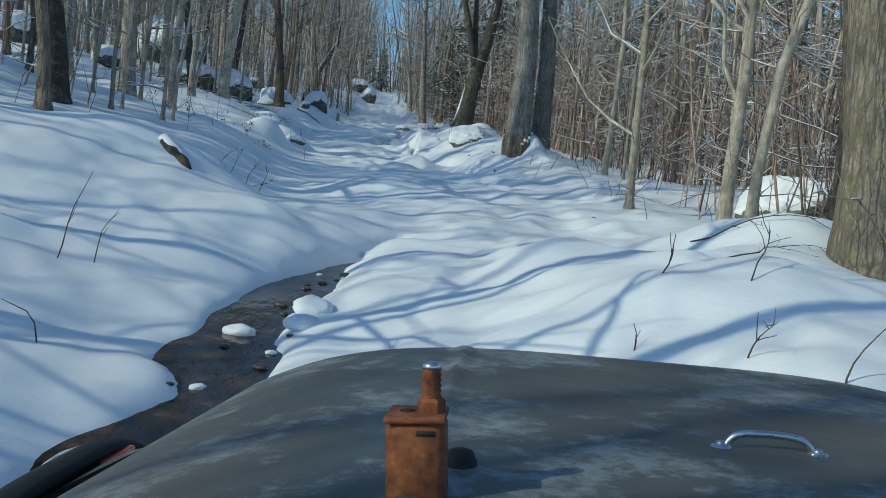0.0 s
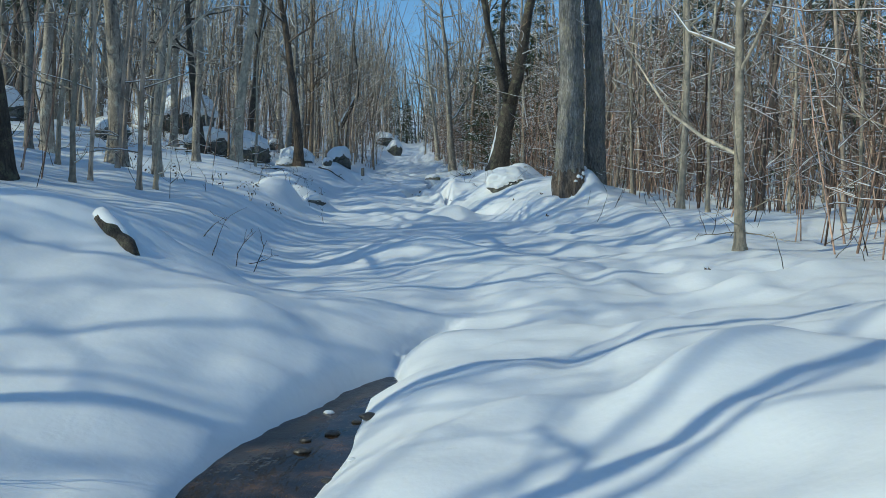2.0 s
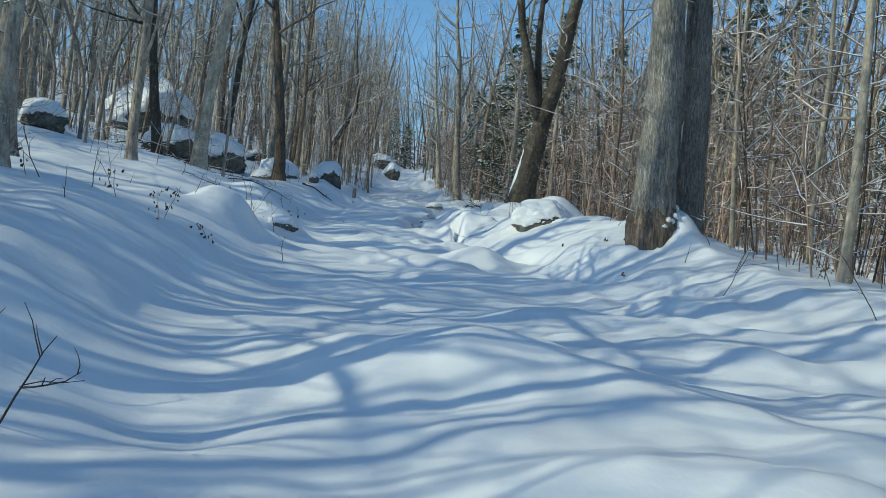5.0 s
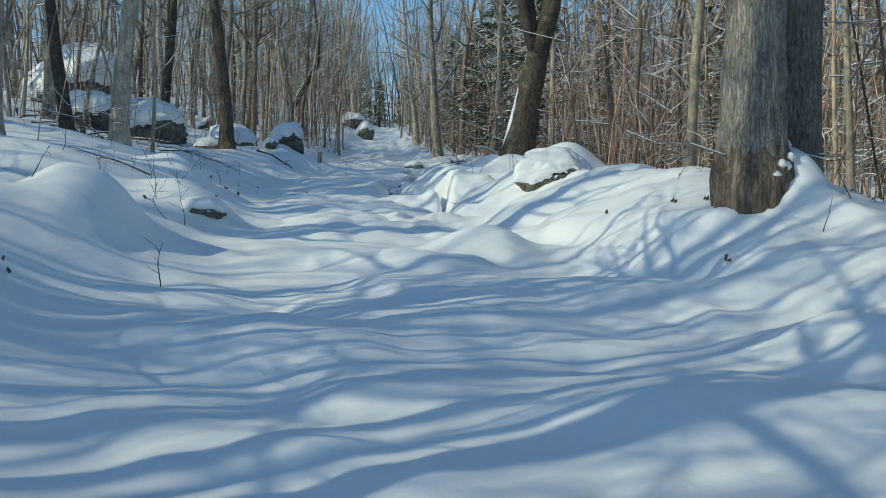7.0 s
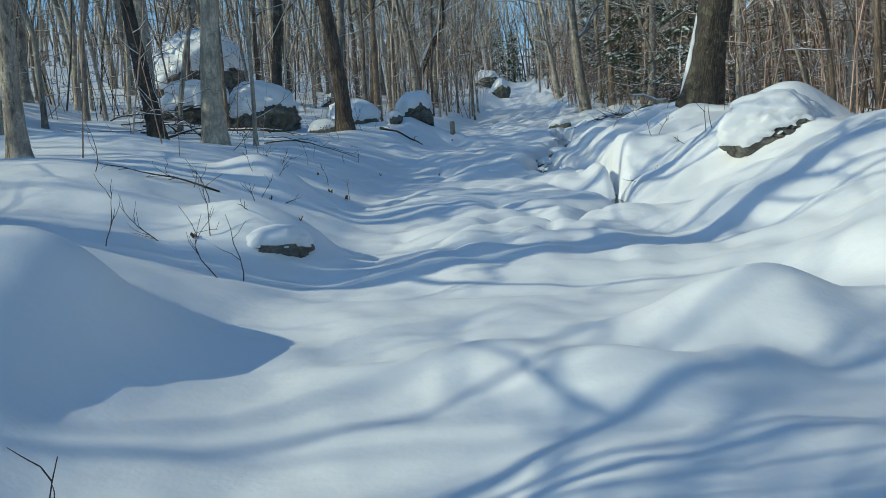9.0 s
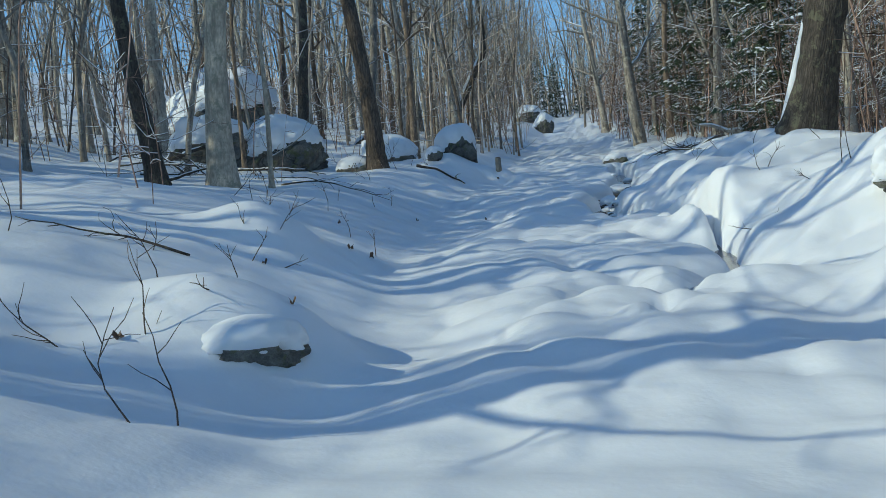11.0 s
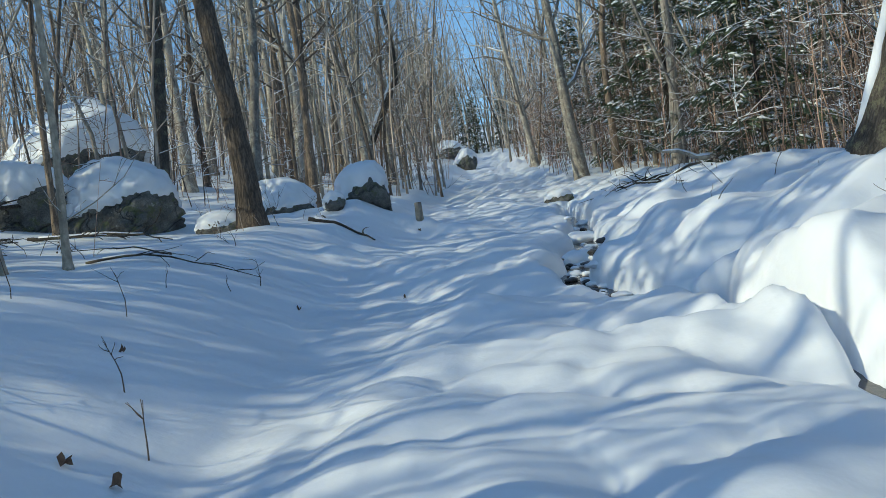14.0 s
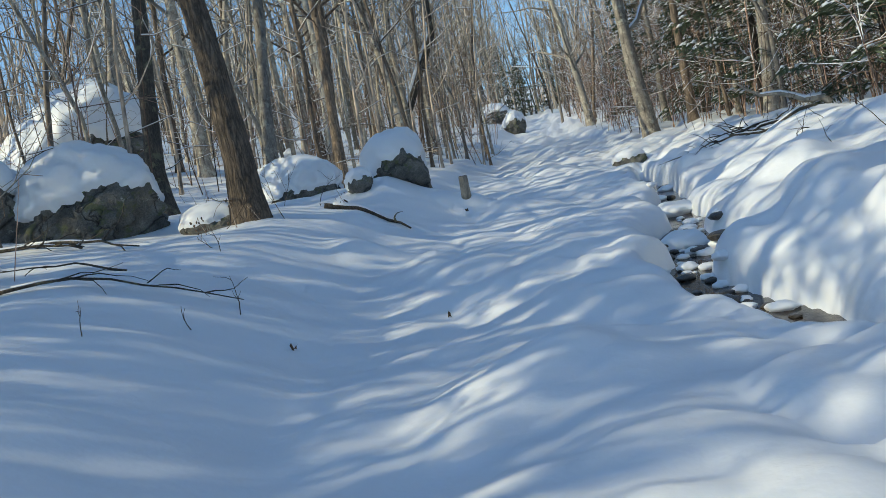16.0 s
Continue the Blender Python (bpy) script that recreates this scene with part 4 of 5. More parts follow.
def pole_places(rng, count):
    out = []
    for i in range(count):
        y = rng.uniform(16, 150)
        if i % 2:
            x = float(edge_left(y)) - rng.uniform(9 if y < 70 else 1, 50)
            if lit_gap(x, y) or (aside(x, y) and rng.random() < (0.7 if y < 16 else 0.2)):
                continue
        else:
            x = float(edge_right(y)) + rng.uniform(8 if y < 70 else 1, 40)
        out.append((x, y))
    return out


POLES = [lacy_sapling(840 + k, h, r, 0.2, 0.17, n, 1, 2, 0.4) for k, (h, r, n) in enumerate([(7, 0.022, 10), (9, 0.035, 12), (11, 0.05, 12), (12, 0.07, 12), (6, 0.016, 9)])]
scatter("saplings", POLES, pole_places(random.Random(21), 2100), random.Random(22), TWIG, "close-set leafless brown saplings further back", "saplings", (0.8, 1.2))


# ---- small things in the snow ----
def on_snow(x, y, up=0.0):
    return Vector((x, y, float(land(x, y)) + up))


def fallen_branch(x, y, turn, length, r, seed, label, rise=0.12, snowy=True, bark=BARK_DARK, forks=6, lift=0.0):
    """A branch lying on the snow, following it, with side twigs."""
    rng = random.Random(seed)
    b, s = Build(), Build()
    a = radians(turn)
    pts, n = [], 8
    for i in range(n + 1):
        f = i / n
        px, py = x + math.cos(a) * length * f + rng.gauss(0, 0.03), y + math.sin(a) * length * f + rng.gauss(0, 0.03)
        pts.append(on_snow(px, py, r * 0.5 + rise * math.sin(f * 2.6) * length * 0.3 + lift * f))
    radii = [r * (1 - 0.75 * i / n) for i in range(n + 1)]
    b.tube(pts, radii, 7)
    twigs = []
    for _ in range(forks):
        q, d = along(pts, rng.uniform(0.25, 0.95))
        w = side_way(rng, d, rng.uniform(0.4, 0.8))
        w.z = abs(w.z) * 0.2
        l2 = length * rng.uniform(0.15, 0.4)
        tp = bent(rng, q, w, l2, 5, 0.28, -0.02)
        twigs.append(Build())
        twigs[-1].tube(tp, [r * 0.38, r * 0.33, r * 0.28, r * 0.22, r * 0.16, 0.002], 4)
    if snowy:
        snow_line(s, pts, radii, rng, 0.1, 0.8)
    ob = new("fallen_branch", b.mesh("fallen_branch", bark))
    for k in twigs:
        part("side_twig", k, bark, ob)
    if s.v:
        part("snow", s, SNOW, ob, "snow lying along the branch")
    return tagged(ob, label, "branch")


fallen_branch(-8.4, 35.9, 25, 2.0, 0.018, 1, "dark fallen branch lying on snow before boulders")
fallen_branch(-10.2, 38.9, -12, 1.8, 0.03, 2, "dark fallen branch among boulders")
fallen_branch(-10.6, 38.4, 5, 1.6, 0.03, 3, "tangled fallen branch beside boulders", forks=9)
fallen_branch(-7.1, 41.2, 15, 1.1, 0.05, 4, "short dark log half sunk in snow", rise=0.0, forks=1)
fallen_branch(-7.9, 37.4, 190, 1.5, 0.013, 5, "fallen twig lying on snow", snowy=False)
fallen_branch(0.3, 45.2, 165, 1.8, 0.035, 6, "fallen branch on the brook's bank")
fallen_branch(0.1, 46.2, 175, 2.0, 0.03, 7, "fallen branch in a brush heap", forks=9)
fallen_branch(-0.9, 46.8, 10, 1.8, 0.03, 8, "fallen branch in a brush heap", forks=9)
fallen_branch(0.6, 47.4, 190, 1.8, 0.03, 9, "fallen branch in a brush heap", forks=9)
fallen_branch(0.3, 43.2, 205, 1.3, 0.022, 10, "dark dead branch resting on the bank", rise=0.15, forks=4)
fallen_branch(1.0, 46.8, 160, 1.7, 0.07, 11, "pale broken log propped in the brush under snow", rise=0.0, forks=1, bark=BARK_PALE, lift=0.85)
for k, (x, y, turn, ln) in enumerate([(-10.9, 35.6, 12, 1.6), (-11.3, 36.4, -8, 1.9), (-10.2, 35.3, 40, 1.2), (-11.6, 35.9, 25, 1.5), (-10.6, 36.6, 160, 1.4), (-9.7, 35.9, 150, 1.0), (-12.2, 36.6, 0, 2.2)]):
    fallen_branch(x, y, turn, ln, 0.018 + 0.004 * (k % 3), 40 + k, "dark dead branch in a heap beside a beech", rise=0.25 + 0.1 * (k % 3), forks=7, lift=0.05 * k)
fallen_branch(2.2, 6.6, 35, 1.2, 0.006, 12, "thin fallen branch tangled on the bank", rise=0.12, snowy=False)
fallen_branch(2.3, 8.0, -15, 1.3, 0.008, 13, "thin fallen branch tangled on the bank", rise=0.15, snowy=False, forks=9)
fallen_branch(-4.1, 12.3, 160, 0.7, 0.012, 14, "thin dead twig lying on snow", snowy=False, forks=3)
fallen_branch(3.2, 9.4, -10, 2.0, 0.03, 15, "fallen sapling trunk under leafless brush", forks=2)
fallen_branch(-5.6, 27.2, 200, 1.3, 0.012, 16, "thin dead twig lying on snow", snowy=False, forks=7)
fallen_branch(-11.8, 38.3, 60, 2.2, 0.05, 17, "broken branch leaning among boulders", rise=0.6)


def twig(x, y, height, seed, label, forks=3, tilt=0.35):
    rng = random.Random(seed)
    b = Build()
    p0 = on_snow(x, y, -0.05)
    pts = bent(rng, p0, (rng.gauss(0, tilt), rng.gauss(0, tilt), 1), height, 5, 0.16, 0.0)
    r = 0.0055
    b.tube(pts, [r, r * 0.9, r * 0.8, r * 0.65, r * 0.5, r * 0.35], 4)
    for _ in range(forks):
        q, d = along(pts, rng.uniform(0.3, 0.95))
        b.tube(bent(rng, q, side_way(rng, d, rng.uniform(0.5, 1.0)), height * rng.uniform(0.2, 0.5), 3, 0.18), [r * 0.6, r * 0.5, r * 0.4, r * 0.3], 3)
    return tagged(new("twig", b.mesh("twig", TWIG_DARK)), label, "twig", "twigs in the snow")


TWIGS = random.Random(31)
for k, (x, y, h, f) in enumerate([(-2.75, 6.4, 0.75, 1), (-2.55, 6.6, 0.5, 2), (1.75, 4.9, 0.55, 4), (1.3, 5.1, 0.3, 2), (2.5, 4.6, 0.6, 0), (-3.0, 12.4, 0.55, 2), (-2.8, 12.6, 0.6, 3), (-2.6, 12.5, 0.5, 3), (-3.3, 13.0, 0.4, 2),
                                  (-3.2, 20.3, 0.4, 3), (1.9, 19.2, 0.6, 1), (2.4, 20.4, 0.6, 2), (2.9, 17.6, 0.8, 3), (3.4, 16.2, 0.9, 2), (-4.9, 25.3, 0.55, 4), (-5.1, 26.9, 0.4, 3), (-5.2, 26.0, 0.6, 3),
                                  (-5.0, 30.2, 0.35, 3), (-5.6, 31.2, 0.4, 4), (-6.6, 33.3, 0.5, 3), (-7.1, 31.8, 0.5, 4), (-6.2, 30.1, 0.45, 3), (0.4, 33.8, 0.6, 4), (0.8, 34.6, 0.7, 4), (-0.2, 36.6, 0.5, 3), (0.1, 38.6, 0.5, 3), (-0.4, 39.4, 0.6, 3), (-0.8, 41.6, 0.5, 3),
                                  (-6.5, 36.5, 0.4, 3), (-8.6, 36.4, 0.6, 4), (-7.3, 40.2, 0.7, 4), (-7.9, 41.8, 0.8, 5), (-7.4, 42.0, 0.6, 4), (-5.0, 17.6, 0.7, 4), (-4.7, 18.0, 0.5, 3), (-5.3, 16.4, 0.9, 3)]):
    twig(x, y, h, 100 + k, "thin bare twig poking out of the snow", f)
for k, (x, y, h, f, tilt) in enumerate([(-5.41, 27.84, 0.3, 3, 1.2), (-5.89, 27.08, 0.28, 2, 0.9), (-4.69, 25.74, 0.25, 3, 1.1), (-5.24, 28.02, 0.3, 2, 1.4), (-5.6, 28.4, 0.45, 2, 1.6), (-4.39, 24.34, 0.75, 5, 0.5), (-4.3, 24.5, 0.6, 2, 0.3),
                                        (-5.09, 25.01, 0.6, 6, 1.8), (-4.9, 25.2, 0.45, 4, 1.5), (0.04, 31.19, 0.7, 1, 0.7), (0.12, 31.1, 0.55, 1, 0.15), (-0.2, 31.6, 0.3, 4, 0.9), (-0.94, 30.75, 0.35, 2, 2.0), (-0.53, 32.72, 0.45, 4, 0.8), (-0.6, 32.5, 0.35, 2, 0.4),
                                        (-0.95, 31.05, 0.3, 2, 1.8), (-6.36, 30.51, 0.5, 6, 1.4), (-6.1, 30.3, 0.4, 5, 1.2), (-5.42, 28.55, 0.5, 3, 2.0), (2.03, 21.48, 0.35, 0, 0.3), (1.48, 4.04, 0.3, 5, 0.6), (1.02, 4.27, 0.25, 1, 2.0), (1.74, 3.6, 0.35, 0, 0.1),
                                        (-2.1, 4.75, 0.45, 0, 0.25), (-1.15, 36.1, 0.4, 0, 0.5), (-1.0, 37.0, 0.3, 1, 0.3), (-0.85, 39.83, 0.35, 1, 0.2), (-7.38, 38.41, 0.6, 4, 1.2), (-2.86, 13.12, 0.4, 3, 0.8)]):
    twig(x, y, h, 200 + k, "dark crooked twig sticking out of the snow", f, tilt)
for k in range(60):  # whips scattered over the banks
    y = TWIGS.uniform(12, 48)
    x = float(edge_left(y)) - TWIGS.uniform(1.6, 5) if k % 2 else float(edge_right(y)) + TWIGS.uniform(1.8, 4)
    twig(x, y, TWIGS.uniform(0.25, 0.9), 300 + k, "thin bare whip poking out of the snow", TWIGS.randint(0, 4))


def leafy_sprig(x, y, seed, count=14, height=0.6):
    """A beech shoot that has kept its dry leaves."""
    rng = random.Random(seed)
    base = new("beech_sprig")
    stem, leaves = Build(), Build()
    pts = bent(rng, on_snow(x, y, -0.04), (rng.gauss(0, 0.3), rng.gauss(0, 0.3), 1), height, 5, 0.12)
    stem.tube(pts, [0.006, 0.005, 0.004, 0.004, 0.003, 0.002], 4)
    for _ in range(count):
        q, d = along(pts, rng.uniform(0.3, 1))
        q = q + Vector((rng.gauss(0, 0.15 * height), rng.gauss(0, 0.15 * height), rng.gauss(0, 0.03)))
        w = Vector((rng.gauss(0, 0.5), rng.gauss(0, 0.5), -0.8)).normalized()
        n = w.cross(Vector((rng.gauss(0, 1), rng.gauss(0, 1), 0.2))).normalized()
        l2 = rng.uniform(0.035, 0.06)
        c = w.cross(n) * 0.012
        leaves.face(q, q + w * l2 * 0.35 + n * l2 * 0.28, q + w * l2 * 0.7 + n * l2 * 0.2 + c, q + w * l2, q + w * l2 * 0.7 - n * l2 * 0.2 + c, q + w * l2 * 0.35 - n * l2 * 0.28)
    part("stem", stem, TWIG, base)
    tagged(part("leaf", leaves, LEAF, base, "curled dry brown leaves", False), kind="stuff")
    return tagged(base, "small beech shoot holding dry brown leaves", "shrub", "beech shoots")


for k, (x, y) in enumerate([(-5.4, 17.2), (-5.1, 17.5), (-4.6, 18.4), (-4.3, 19.0), (-3.9, 19.4), (-4.9, 20.2), (-4.2, 18.6), (-7.7, 39.6), (-7.5, 39.9), (-8.0, 39.4), (-7.0, 42.0), (0.1, 42.5), (0.4, 41.9), (-0.2, 40.9), (-9.2, 36.9), (2.9, 22.4), (-5.8, 17.4), (3.6, 21.0)]):
    leafy_sprig(x, y, 500 + k, 7 + k % 5 * 2, 0.28 + 0.06 * (k % 4))
for k, (x, y) in enumerate([(1.2, 44.0), (1.9, 45.2), (2.6, 43.0), (1.0, 48.4), (3.0, 47.0), (3.6, 41.0), (4.0, 19.0), (4.6, 22.0), (5.0, 25.0)]):
    leafy_sprig(x, y, 560 + k, 60, 1.3)


def bank_log():
    """A rotten log end that juts from the left bank."""
    base = new("log")
    b, e = Build(), Build()
    p, q = on_snow(-2.86, 9.98, -0.01), on_snow(-3.26, 10.3, -0.01)
    rng = random.Random(3)
    pts = [p.lerp(q, k / 6) + Vector((rng.gauss(0, 0.012), rng.gauss(0, 0.012), rng.gauss(0, 0.01))) for k in range(7)]
    b.tube(pts, [0.03, 0.05, 0.062, 0.05, 0.066, 0.055, 0.06], 12)
    s = Build()
    s.tube([v + Vector((-0.02, 0.05, 0.05)) for v in pts[2:]], [0.02, 0.05, 0.06, 0.07, 0.07], 9)
    part("wood", b, BARK_DARK, base)
    part("snow", s, SNOW, base, "thick snow on the log")
    return tagged(base, "rotten dark log jutting from the snowy bank", "log")


bank_log()


def stump(x, y):
    base = new("stump")
    b, c = Build(), Build()
    p = on_snow(x, y)
    b.tube([p - Vector((0, 0, 0.1)), p + Vector((0, 0, 0.1)), p + Vector((0, 0, 0.30))], [0.085, 0.075, 0.07], 12)
    c.tube([p + Vector((0, 0, 0.301)), p + Vector((0, 0, 0.31))], [0.066, 0.064], 12)
    part("wood", b, BARK_PALE, base)
    part("cut_face", c, LEAF, base, "freshly cut orange-brown wood")
    return tagged(base, "small sawn tree stump standing in snow", "stump")


stump(-5.45, 43.3)


def dead_leaf(x, y, seed, size=0.09):
    rng = random.Random(seed)
    b = Build()
    n = 10
    for k in range(n):
        a, c = 2 * math.pi * k / n, 2 * math.pi * (k + 1) / n
        f = lambda t, j: size * (0.6 + 0.4 * (j % 2)) * (1.15 if j == 0 else 1)
        pa = Vector((math.cos(a) * f(a, k), 0.7 * math.sin(a) * f(a, k), 0.03 * math.cos(2 * a) + 0.02))
        pc = Vector((math.cos(c) * f(c, (k + 1) % n), 0.7 * math.sin(c) * f(c, (k + 1) % n), 0.03 * math.cos(2 * c) + 0.02))
        b.face((0, 0, 0.005), pa, pc)
    ob = new("leaf", b.mesh("leaf", LEAF, False))
    ob.matrix_world = Matrix.Translation(on_snow(x, y, 0.01)) @ pose(0, 0, 0, rng.uniform(-35, 35), rng.uniform(-35, 35), rng.uniform(0, 360))
    return tagged(ob, "curled dry brown leaf lying on snow", "leaf", "fallen leaves")


for k, (x, y) in enumerate([(0.6, 23.75), (1.45, 22.9), (1.2, 23.2), (-5.3, 27.9), (-5.0, 25.2), (-4.9, 29.7), (-6.0, 32.0), (2.2, 12.6), (0.2, 36.2), (-3.4, 11.8), (-5.44, 43.01), (-5.12, 29.71), (-4.31, 26.01), (-5.94, 36.11), (1.19, 21.35), (-4.92, 37.38)]):
    dead_leaf(x, y, 700 + k, 0.03 + 0.008 * (k % 3))


# stones and ice in the brook
WET, wt, wp = material("wet_stone", (0.06, 0.055, 0.05), 0.35)
wt.links.new(ramp(wt, noise_tex(wt, coords(wt), 14, 6, 0.65), [(0.3, (0.025, 0.023, 0.021)), (0.7, (0.11, 0.095, 0.08))]), wp.inputs["Base Color"])
bump(wt, wp, noise_tex(wt, coords(wt), 30, 5), 0.5, 0.02)


def brook_stone(x, y, size, snowy, seed):
    rng = random.Random(seed)
    z = max(float(brook_z(y)), float(land(x, y)))
    base = new("stone" if not snowy else "snow_lump")
    bm = bmesh.new()
    bmesh.ops.create_icosphere(bm, subdivisions=3, radius=1)
    for v in bm.verts:
        d = v.co.normalized()
        k = size * (1 + 0.25 * noise.noise(d * 1.7 + Vector((seed, 0, 0))))
        v.co = Vector((d.x * k * 1.25, d.y * k, d.z * k * (0.55 if snowy else 0.5)))
    me = bpy.data.meshes.new("stone")
    bm.to_mesh(me)
    bm.free()
    me.materials.append(SNOW if snowy else WET)
    me.polygons.foreach_set("use_smooth", [True] * len(me.polygons))
    base = new("snow_lump" if snowy else "stone", me)
    base.matrix_world = pose(x, y, z + size * 0.12, 0, 0, rng.uniform(0, 360))
    return tagged(base, "rounded lump of snow on a stone in the brook" if snowy else "wet dark stone in the shallow brook", "snow" if snowy else "stone", "lumps in the brook")


STONES = random.Random(12)
for k in range(90):
    y = STONES.choice((STONES.uniform(4.6, 9.6), STONES.uniform(31, 47.5), STONES.uniform(36, 42)))
    half = float(stream_half(y))
    if half < 0.03:
        continue
    x = float(stream_x(y)) + STONES.uniform(-1, 1) * half * 1.05
    if y < 12 and k % 2:
        continue
    brook_stone(x, y, STONES.uniform(0.02, 0.045 if y < 12 else 0.11), STONES.random() < (0.35 if y < 12 else 0.5), 900 + k)
for x, y, r in [(-2.62, 39.75, 0.26), (-2.45, 42.5, 0.28), (-2.3, 39.1, 0.1), (-2.72, 38.4, 0.1), (-2.55, 37.4, 0.07), (-2.35, 41.4, 0.09), (-2.5, 44.6, 0.12), (-2.25, 45.9, 0.14)]:
    brook_stone(x, y, r, True, 960 + int(10 * r * y))
brook_stone(-0.84, 6.35, 0.15, True, 990)
brook_stone(-0.86, 5.95, 0.11, True, 991)
brook_stone(-0.98, 6.6, 0.06, True, 993)
brook_stone(-1.28, 6.0, 0.09, True, 992)


# ---- the truck, as it stands at the start of the drive ----
TRUCK = ((-0.0201, 0.6584, 0.9629), (0.9903, -0.0895, 0.1067), (0.0921, 0.9956, -0.0192), (-0.1045, 0.0288, 0.9941))  # the hood's hinge, and its right, ahead and up
def paint_material():
    m, t, p = material("worn_paint", (0.12, 0.13, 0.13), 0.5)
    v = coords(t)
    col = ramp(t, noise_tex(t, v, 2.2, 6, 0.6), [(0.3, (0.055, 0.064, 0.066)), (0.7, (0.105, 0.118, 0.116))])
    dust = ramp(t, noise_tex(t, coords(t, (1, 0.6, 1)), 1.6, 5, 0.6), [(0.42, (0, 0, 0)), (0.66, (0.75, 0.75, 0.75))])
    col = mix(t, col, (0.12, 0.105, 0.085), dust)
    worn = ramp(t, noise_tex(t, coords(t, (1, 1.2, 1)), 1.9, 14, 0.72), [(0.50, (0, 0, 0)), (0.535, (0.55, 0.55, 0.55)), (0.62, (0.85, 0.85, 0.85))])
    ragged = ramp(t, noise_tex(t, v, 26, 8, 0.75), [(0.40, (0.15, 0.15, 0.15)), (0.56, (1, 1, 1))])
    col = mix(t, col, (0.31, 0.34, 0.355), mix(t, worn, ragged, 1.0, "MULTIPLY"))
    speck = ramp(t, noise_tex(t, v, 60, 4), [(0.68, (0, 0, 0)), (0.74, (0.5, 0.5, 0.5))])
    col = mix(t, col, (0.14, 0.10, 0.07), speck)
    t.links.new(col, p.inputs["Base Color"])
    t.links.new(ramp(t, noise_tex(t, v, 5, 6), [(0.3, (0.36, 0.36, 0.36)), (0.7, (0.62, 0.62, 0.62))]), p.inputs["Roughness"])
    bump(t, p, noise_tex(t, v, 40, 4), 0.12, 0.004)
    return m


def rust_material():
    m, t, p = material("rusty_steel", (0.25, 0.09, 0.035), 0.85)
    v = coords(t)
    f = noise_tex(t, v, 45, 6, 0.65)
    t.links.new(ramp(t, f, [(0.3, (0.085, 0.03, 0.015)), (0.55, (0.26, 0.085, 0.03)), (0.75, (0.42, 0.17, 0.06))]), p.inputs["Base Color"])
    bump(t, p, f, 0.5, 0.004)
    return m


PAINT, RUST = paint_material(), rust_material()
STEEL, st, sp = material("zinc_steel", (0.62, 0.63, 0.64), 0.3, 1.0)
st.links.new(ramp(st, noise_tex(st, coords(st), 80, 4), [(0.3, (0.2, 0.2, 0.2)), (0.7, (0.45, 0.45, 0.45))]), sp.inputs["Roughness"])
RUBBER, rt, rp = material("black_rubber", (0.018, 0.018, 0.019), 0.75)
bump(rt, rp, noise_tex(rt, coords(rt), 60, 4), 0.3, 0.004)
AMBER, _, _ = material("red_lens", (0.55, 0.08, 0.03), 0.25)
ICE, it, ip = material("grey_ice", (0.55, 0.58, 0.6), 0.3)
bump(it, ip, noise_tex(it, coords(it), 30, 5), 0.6, 0.01)


def block(b, lo, hi):
    """A box with softened edges, as one closed shape."""
    c = 0.12 * min(h - l for l, h in zip(lo, hi))
    s = len(b.v)
    for z, k in ((lo[2], c), (lo[2] + c, 0), (hi[2] - c, 0), (hi[2], c)):
        x0, x1, y0, y1 = lo[0] + k, hi[0] - k, lo[1] + k, hi[1] - k
        b.v += [Vector(q) for q in ((x0 + c, y0, z), (x1 - c, y0, z), (x1, y0 + c, z), (x1, y1 - c, z), (x1 - c, y1, z), (x0 + c, y1, z), (x0, y1 - c, z), (x0, y0 + c, z))]
    for i in range(3):
        for k in range(8):
            a, d = s + i * 8 + k, s + i * 8 + (k + 1) % 8
            b.f.append((a, d, d + 8, a + 8))
    b.f.append(tuple(range(s + 7, s - 1, -1)))
    b.f.append(tuple(range(s + 24, s + 32)))
    return b


def turned(b, centre, axis, profile, sides=20):
    """A turned shape: profile holds (distance along the axis, radius)."""
    a = Vector(axis).normalized()
    b.tube([Vector(centre) + a * d for d, _ in profile], [r for _, r in profile], sides)
    return b


def shell(b, fn, nu, nv, thick):
    """A bent sheet with thickness; fn(u, v) gives places for u, v from 0 to 1."""
    s = len(b.v)
    for off in (0, -thick):
        for j in range(nv + 1):
            for i in range(nu + 1):
                b.v.append(Vector(fn(i / nu, j / nv)) + Vector((0, 0, off)))
    n, w = (nu + 1) * (nv + 1), nu + 1
    for j in range(nv):
        for i in range(nu):
            a = s + j * w + i
            b.f.append((a, a + 1, a + w + 1, a + w))
            b.f.append((a + n, a + n + w, a + n + w + 1, a + n + 1))
    for i in range(nu):
        a, c = s + i, s + nv * w + i
        b.f += [(a, a + n, a + n + 1, a + 1), (c, c + 1, c + n + 1, c + n)]
    for j in range(nv):
        a, c = s + j * w, s + j * w + nu
        b.f += [(a, a + w, a + w + n, a + n), (c, c + n, c + n + w, c + w)]
    return b


def crown_drop(k):
    return (0.13 if k < 0 else 0.21) * abs(k) ** 4 + 0.07 * k


def hood_place(u, v):
    """The hood's skin, from its hinged edge (v 0) to its nose (v 1)."""
    k = 2 * u - 1
    x = 0.42 + ((1.0 - 0.09 * v) if k < 0 else (1.15 - 0.20 * v)) * k
    z = -crown_drop(k) + 0.024 * v
    z -= 0.10 * max(0, (v - 0.90) / 0.10) ** 2.2
    z += 0.012 * math.exp(-((x / 0.012) ** 2)) * (1 - v * 0.3)
    return (x, 0.012 + 1.44 * v - 0.05 * k * k * v, z)


